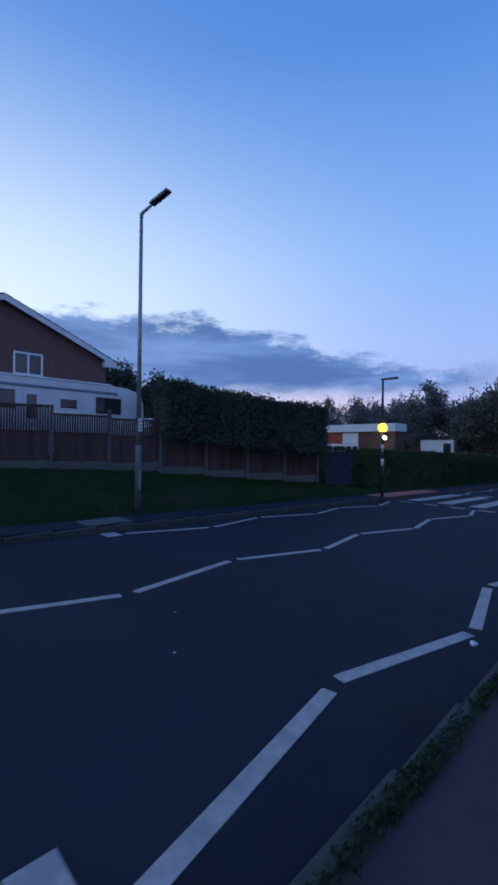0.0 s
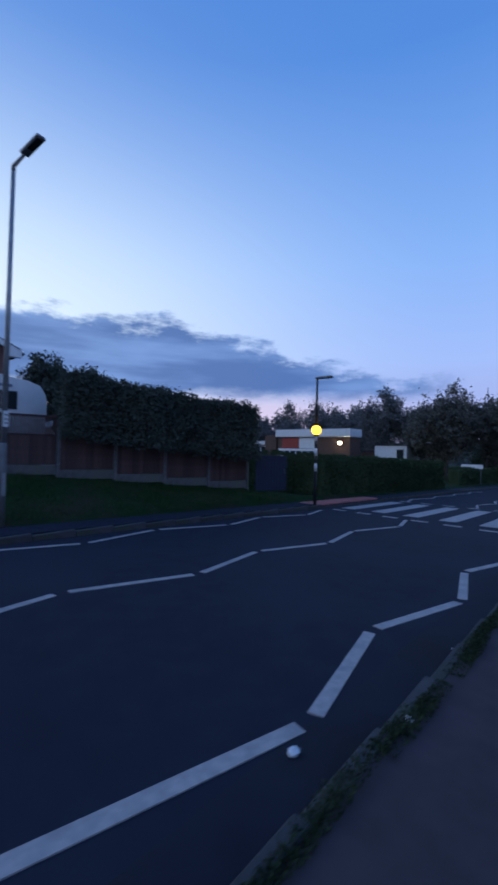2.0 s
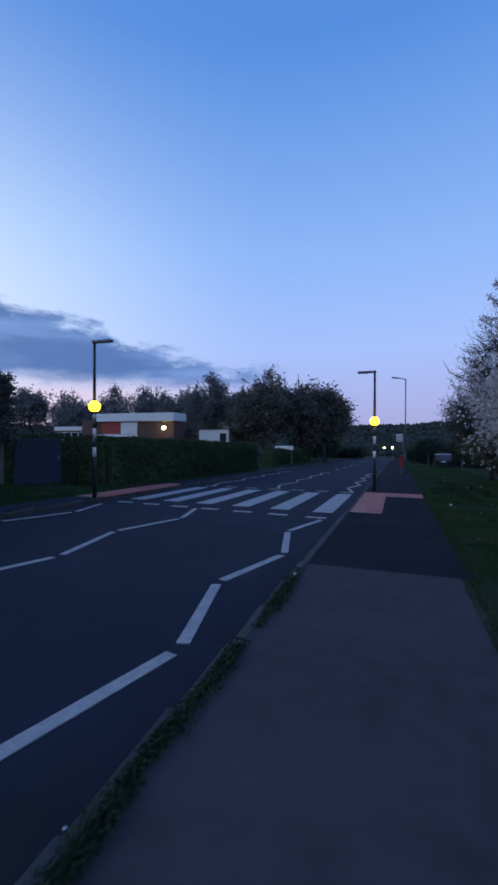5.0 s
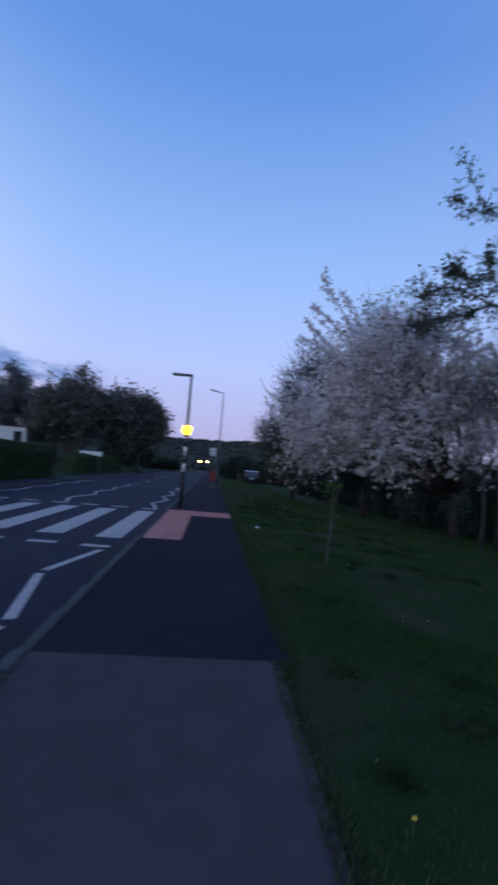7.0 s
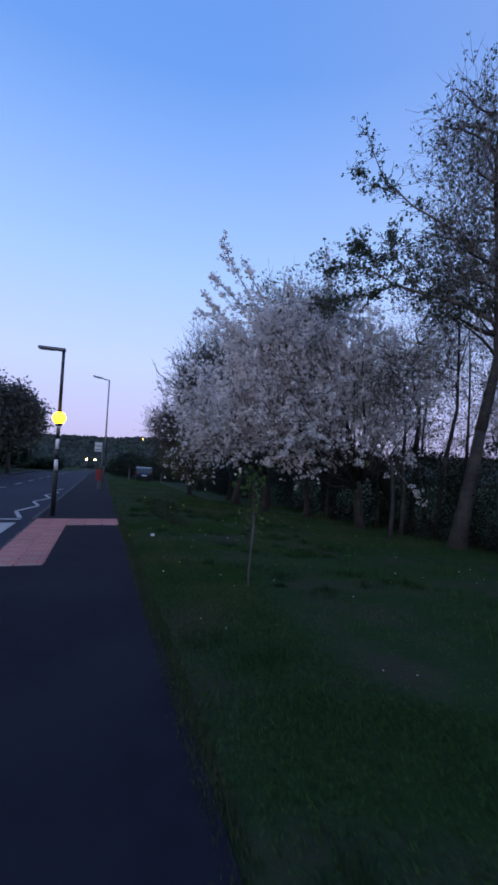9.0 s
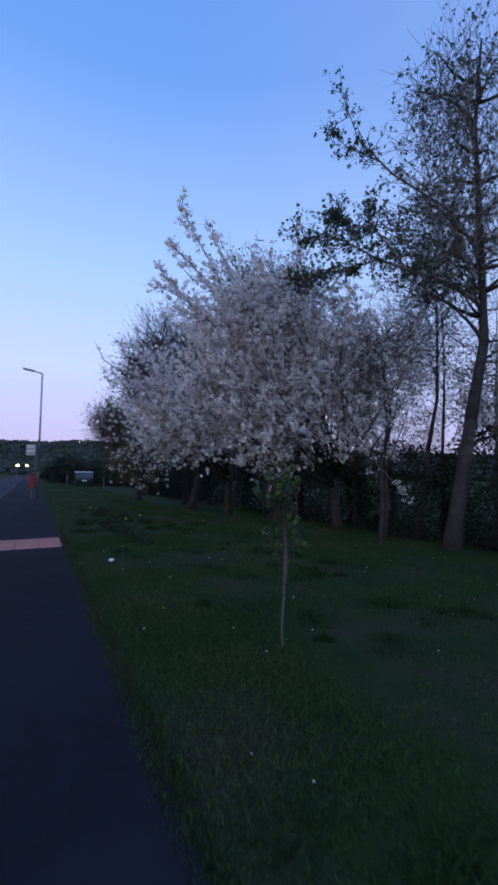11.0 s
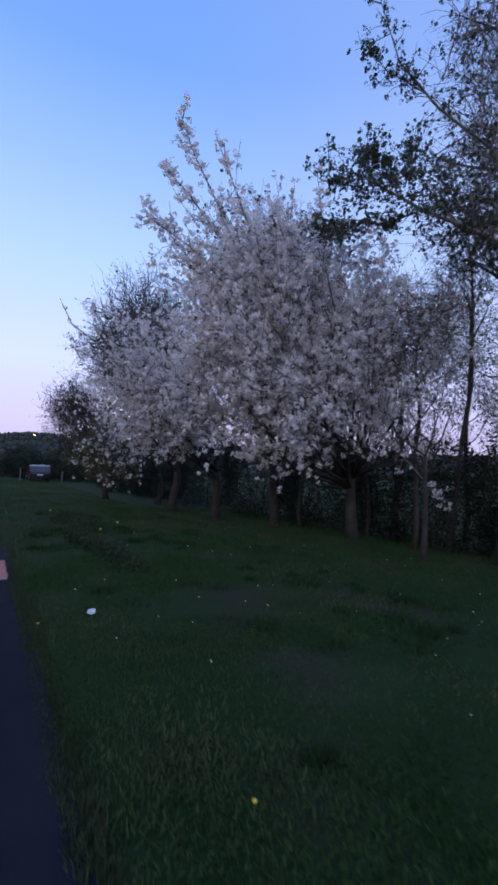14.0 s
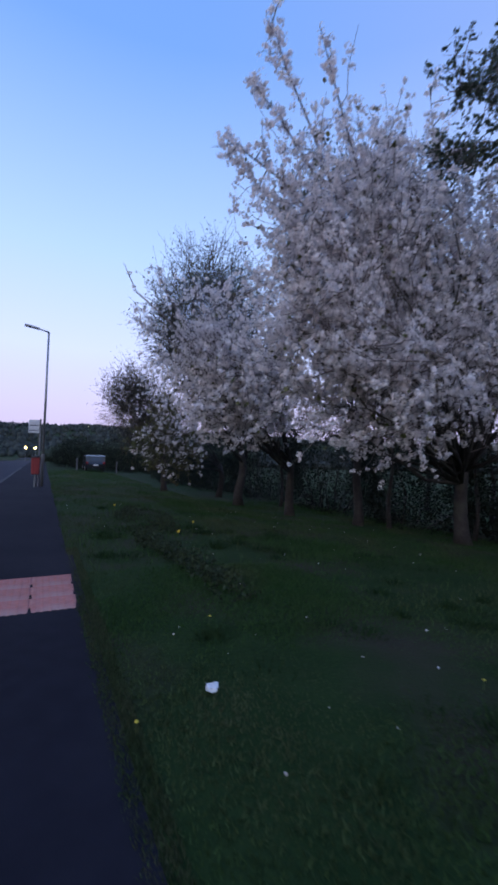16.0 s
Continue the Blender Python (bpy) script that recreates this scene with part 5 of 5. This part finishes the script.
# trees behind the school: FARLEAF carries the haze in its colour
far_tree(-37.0, 86, 14.0, 4.2, 100, "spreading pine above the school, leaves paled for haze", 11, FARLEAF, 0.26, 0.55, 0.30)
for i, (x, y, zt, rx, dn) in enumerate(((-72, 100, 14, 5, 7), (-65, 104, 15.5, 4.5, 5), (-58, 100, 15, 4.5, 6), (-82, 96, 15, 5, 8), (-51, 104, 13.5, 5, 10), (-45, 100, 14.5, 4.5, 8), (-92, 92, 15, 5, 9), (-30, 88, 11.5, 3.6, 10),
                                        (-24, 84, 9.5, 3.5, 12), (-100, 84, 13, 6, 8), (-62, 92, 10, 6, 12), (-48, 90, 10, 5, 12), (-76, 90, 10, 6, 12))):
    far_tree(x, y, zt, rx, 110 + i, "thinly leafed tree behind the school, haze in its leaf colour" if dn < 9 else "full leafed tree behind the school, haze in its leaf colour", dn, FARLEAF, 0.3)
for i, (x, y, zt, rx) in enumerate(((-16.2, 58, 10.0, 3.6), (-12.2, 60, 9.9, 3.6), (-9.0, 62, 8.2, 3.0), (-19.5, 63, 8.4, 2.6))):
    far_tree(x, y, zt, rx, 140 + i, "broad dark tree beside the road", 12, ROADLEAF, 0.19, 0.25, 0.46)
for i, (x, y, zt, rx) in enumerate(((-14.5, 84, 4.0, 4.0), (-17, 100, 4.0, 4.5), (6.5, 84, 0.6, 4.0), (12.0, 78, 1.2, 4.2), (9.5, 100, -0.2, 4.5), (19.0, 92, 1.0, 5.0), (4.6, 118, -1.0, 4.5), (26, 80, 1.0, 5.0), (-13, 120, 0, 4.5), (15, 125, -1.0, 6.0), (30, 120, 0, 7.0))):
    far_tree(x, y, zt, rx, 160 + i, "dark trees further down the road", 22, DARKLEAF, 0.26, 0.25, 0.46)

# distant lit lamps down the valley
for x, y, z in ((-5.6, 205, -1.7), (-2.1, 205, -1.7), (-21.0, 205, -1.7), (55.0, 640, 24.5)):
    zb = land(x, y)
    e = thing("distant_lamp", pose(x, y, zb), "far street lamp glowing yellow in the valley", "street lamp", "lit lamps in the valley")
    part("pole", Mesh().tube([(0, 0, -0.2), (0, 0, max(1.5, z - zb))], [0.09, 0.06], 8), GREYPAINT, e)
    part("lantern", Mesh().ball((0, 0, max(1.6, z - zb)), 0.42 if y < 300 else 0.5, 10, 8, (1, 1, 0.8)), SODIUM, e, "lit yellow lantern", smooth=True)

# far woods on the hills, their haze put into the colour
rng = np.random.default_rng(7)
pts, sizes = [], []
while len(pts) < 19000:
    a = rng.uniform(-2.4, 1.6)
    r = rng.uniform(150, 950)
    x, y = r * math.sin(a), 20 + r * math.cos(a)
    if abs(x + 5) < 14 and y < 240:
        continue
    if noise.noise(Vector((x * 0.006, y * 0.006, 1.7))) < -0.38 and r > 300:
        continue
    pts.append((x, y, land(x, y)))
    sizes.append(rng.uniform(1.5, 3.0) * (1.0 if r > 300 else 0.7))
pts, sizes = np.array(pts), np.array(sizes)[:, None]
ico = bmesh.new()
bmesh.ops.create_icosphere(ico, subdivisions=1, radius=1.0)
ico.verts.index_update()
iv = np.array([v.co[:] for v in ico.verts])
iff = np.array([[v.index for v in f.verts] for f in ico.faces])
ico.free()
wv = (pts[:, None, :] + sizes[:, None, :] * (iv[None] * np.array([1, 1, 1.15]) * rng.uniform(0.7, 1.25, (len(pts), len(iv), 1)) + np.array([0, 0, 0.7])))
wf = (np.arange(len(pts))[:, None, None] * len(iv) + iff[None]).reshape(-1, 3)
tagged(new("far_woods", raw("far_woods", wv.reshape(-1, 3), wf, HILLWOOD)), "dark woods on the distant hillside, haze mixed into their colour", "woods", kind="stuff")

# ---- grass, weeds and small things ----
def blades(name, n, region, hmin, hmax, material, label, seed, dense_near=None):
    rng = np.random.default_rng(seed)
    x0, x1, y0, y1 = region
    x, y = rng.uniform(x0, x1, n), rng.uniform(y0, y1, n)
    z = np.array([fall(b) + (lift(a, b) if not -0.9 < a < 1.06 else 0.0) for a, b in zip(x, y)]) - 0.01
    patch = np.array([noise.noise(Vector((a * 0.8, b * 0.8, 9.0))) for a, b in zip(x, y)])
    bare = np.array([noise.noise(Vector((a * 0.42, b * 0.55, 20.0))) for a, b in zip(x, y)])
    keep = (bare + rng.normal(size=n) * 0.08 < 0.16) | (rng.uniform(size=n) < 0.22)
    x, y, z, patch = x[keep], y[keep], z[keep], patch[keep]
    n = len(x)
    h = rng.uniform(hmin, hmax, n) * (1 + 0.6 * patch)
    w = rng.uniform(0.004, 0.009, n)
    a = rng.uniform(0, 2 * math.pi, n)
    lean_ = rng.normal(size=(n, 2)) * 0.45 * h[:, None]
    b0 = np.stack([x - w * np.cos(a), y - w * np.sin(a), z], 1)
    b1 = np.stack([x + w * np.cos(a), y + w * np.sin(a), z], 1)
    t = np.stack([x + lean_[:, 0], y + lean_[:, 1], z + h], 1)
    v = np.stack([b0, b1, t], 1).reshape(-1, 3)
    f = np.arange(3 * n).reshape(-1, 3)
    return tagged(new(name, raw(name, v, f, material)), label, "grass", kind="stuff")


blades("verge_grass", 220000, (1.08, 4.2, 4.0, 22.5), 0.018, 0.048, GRASS, "short rough grass on the verge", 200)
blades("verge_grass", 130000, (4.2, 12.0, 7.0, 34.0), 0.03, 0.085, GRASS, "rough grass under the cherry trees", 201)
blades("verge_grass", 40000, (1.08, 6.5, 22.5, 58.0), 0.06, 0.13, GRASS, "rough grass further along the verge", 202)
blades("bank_grass", 50000, (-13.6, -9.92, -4.0, 16.0), 0.06, 0.14, GRASS, "rough grass on the bank below the fence", 203)
blades("edge_grass", 24000, (0.99, 1.16, 2.0, 11.35), 0.02, 0.055, STRAW, "ragged grass edge creeping on the footway", 204)
blades("edge_grass", 34000, (1.10, 1.26, 11.35, 24.0), 0.018, 0.05, STRAW, "ragged dry grass edge beside the newer footway", 205)


# coarse tussocks standing out of the shorter turf
rng = np.random.default_rng(77)
tv = []
for _ in range(230):
    cx, cy = rng.uniform(1.4, 6.5), rng.uniform(6.0, 30.0)
    if noise.noise(Vector((cx * 0.5, cy * 0.35, 4.0))) < -0.02:
        continue
    rad, nb = rng.uniform(0.06, 0.24), int(rng.uniform(90, 260))
    q = np.clip(rng.normal(size=(nb, 2)), -1.8, 1.8) * rad * np.array([1.0, 0.7])
    x, y = cx + q[:, 0], cy + q[:, 1]
    z = np.array([land(a, b) for a, b in zip(x, y)]) - 0.01
    h = rng.uniform(0.05, 0.12, nb) * np.exp(-(q[:, 0] ** 2 + q[:, 1] ** 2) / (1.6 * rad * rad)) + 0.02
    w, a = rng.uniform(0.004, 0.008, nb), rng.uniform(0, 6.28, nb)
    tip = np.stack([x + q[:, 0] * 0.35 + rng.normal(size=nb) * 0.02, y + q[:, 1] * 0.35 + rng.normal(size=nb) * 0.02, z + h], 1)
    tv.append(np.stack([np.stack([x - w * np.cos(a), y - w * np.sin(a), z], 1), np.stack([x + w * np.cos(a), y + w * np.sin(a), z], 1), tip], 1).reshape(-1, 3))
tv = np.concatenate(tv)
tagged(new("coarse_grass", raw("coarse_grass", tv, np.arange(len(tv)).reshape(-1, 3), TUSSOCK)), "dark coarse grass tussocks in the verge", "grass", kind="stuff")


def tuft(x, y, n, r, h, seed, name="weed_tuft", label="dark green weed tuft growing behind the kerb", material=PRIVET, z=None, group="weeds along the kerb", size=0.035, stretch=1.1):
    rng = np.random.default_rng(seed)
    z = land(x, y) if z is None else z
    e = thing(name, pose(x, y, z), label, "weeds" if "weed" in name else "plant", group)
    m = Mesh()
    for _ in range(8):
        a, q = rng.uniform(0, 6.28), rng.uniform(0.2, 0.9)
        m.tube([(0.3 * r * math.cos(a), 0.3 * r * math.sin(a), -0.01), (r * q * math.cos(a), r * q * math.sin(a), h * 0.8)], [0.004, 0.002], 3)
    part("stems", m, LEAF, e)
    q = np.clip(rng.normal(size=(n, 3)), -1.5, 1.5)
    P = np.stack([q[:, 0] * r * 0.38, q[:, 1] * r * stretch, np.abs(q[:, 2]) * h * 0.55 * (1 - 0.4 * np.abs(q[:, 1])) + 0.008], 1)
    part("foliage", leaf_mesh("foliage", P, size, material, rng), None, e)


rk = random.Random(3)
y = -0.5
k = 0
while y < 10.4:
    if rk.random() < 0.72 + 0.3 * math.sin(y * 1.9):
        tuft(-0.97 + rk.uniform(-0.04, 0.03), y, rk.randint(380, 800), rk.uniform(0.07, 0.14), rk.uniform(0.035, 0.09), 300 + k, z=fall(y) + 0.005, size=0.013, material=WEEDLEAF, stretch=rk.uniform(1.6, 3.2))
    y += rk.uniform(0.16, 0.5)
    k += 1
for i in range(9):
    y = 21.6 + 0.8 * i
    tuft(2.3 + 0.09 * i + rk.uniform(-0.4, 0.4), y, 420, rk.uniform(0.25, 0.42), rk.uniform(0.16, 0.34), 340 + i, "leafy_clump", "dark leafy clump in the rough grass", WEEDLEAF, group="leafy clumps on the verge", size=0.03)
for i, (x, y) in enumerate(((2.75, 23.6), (2.3, 27.4), (3.4, 24.8))):
    z = land(x, y)
    e = thing("daffodil", pose(x, y, z), "yellow daffodil among the leaves", "flower", "daffodils")
    part("stem", Mesh().tube([(0, 0, 0), (0.01, 0.0, 0.26)], [0.005, 0.004], 5), LEAF, e)
    part("flower", Mesh().ball((0.01, -0.01, 0.28), 0.024, 8, 6, (1, 0.7, 1)), YELLOW, e)


for x, y in ((1.81, 16.45), (1.42, 9.67), (1.22, 19.15), (2.1, 20.4), (3.5, 18.8)):
    e = thing("dandelion", pose(x, y, land(x, y)), "small yellow dandelion flower in the grass", "flower", "dandelions")
    part("stem", Mesh().tube([(0, 0, 0), (0.005, 0, 0.075)], [0.003, 0.003], 5), LEAF, e)
    part("flower", Mesh().ball((0.005, 0, 0.08), 0.012, 8, 5, (1, 1, 0.5)), YELLOW, e)


def crumple(name, x, y, z, r, seed, label, material=PLASTIC, cat="litter"):
    rng = np.random.default_rng(seed)
    m = Mesh().ball((0, 0, r * 0.45), r, 10, 7, (1, 0.8, 0.5))
    m.v = [tuple(np.array(p) * (1 + rng.uniform(-0.25, 0.25))) for p in m.v]
    ob = part(name, m, material, at=pose(x, y, z, 0, 0, seed * 40))
    tagged(ob, label, cat, "litter")


crumple("crumpled_wrapper", 1.74, 19.38, land(1.74, 19.38) + 0.015, 0.046, 1, "crumpled white wrapper lying in the grass")
crumple("crumpled_wrapper", -1.45, 4.5, fall(4.5) - 0.12, 0.042, 2, "crumpled white wrapper by the road marking")
crumple("crumpled_wrapper", -0.98, 5.15, fall(5.15) + 0.01, 0.03, 3, "white scrap lying on the kerb")
crumple("crumpled_wrapper", -1.02, 10.7, fall(10.7) + 0.01, 0.03, 4, "white scrap lying on the kerb")
for i, (x, y, h) in enumerate(((0.15, 6.1, 0.0), (-3.22, 2.2, -0.122), (-4.02, 2.75, -0.122), (-1.2, 6.9, -0.118))):
    crumple("paper_scrap", x, y, fall(y) + h, 0.010, 5 + i, "tiny pale scrap on the asphalt")
# fallen petals and daisies
rng = np.random.default_rng(9)
px, py = rng.uniform(1.3, 9.0, 150), rng.uniform(9.0, 30.0, 150)
P = np.array([(a, b, land(a, b) + 0.06) for a, b in zip(px, py)])
tagged(new("daisies", leaf_mesh("daisies", P, 0.010, BLOSSOM, rng, True)), "small white daisies and petals scattered in the grass", "flowers", kind="stuff")
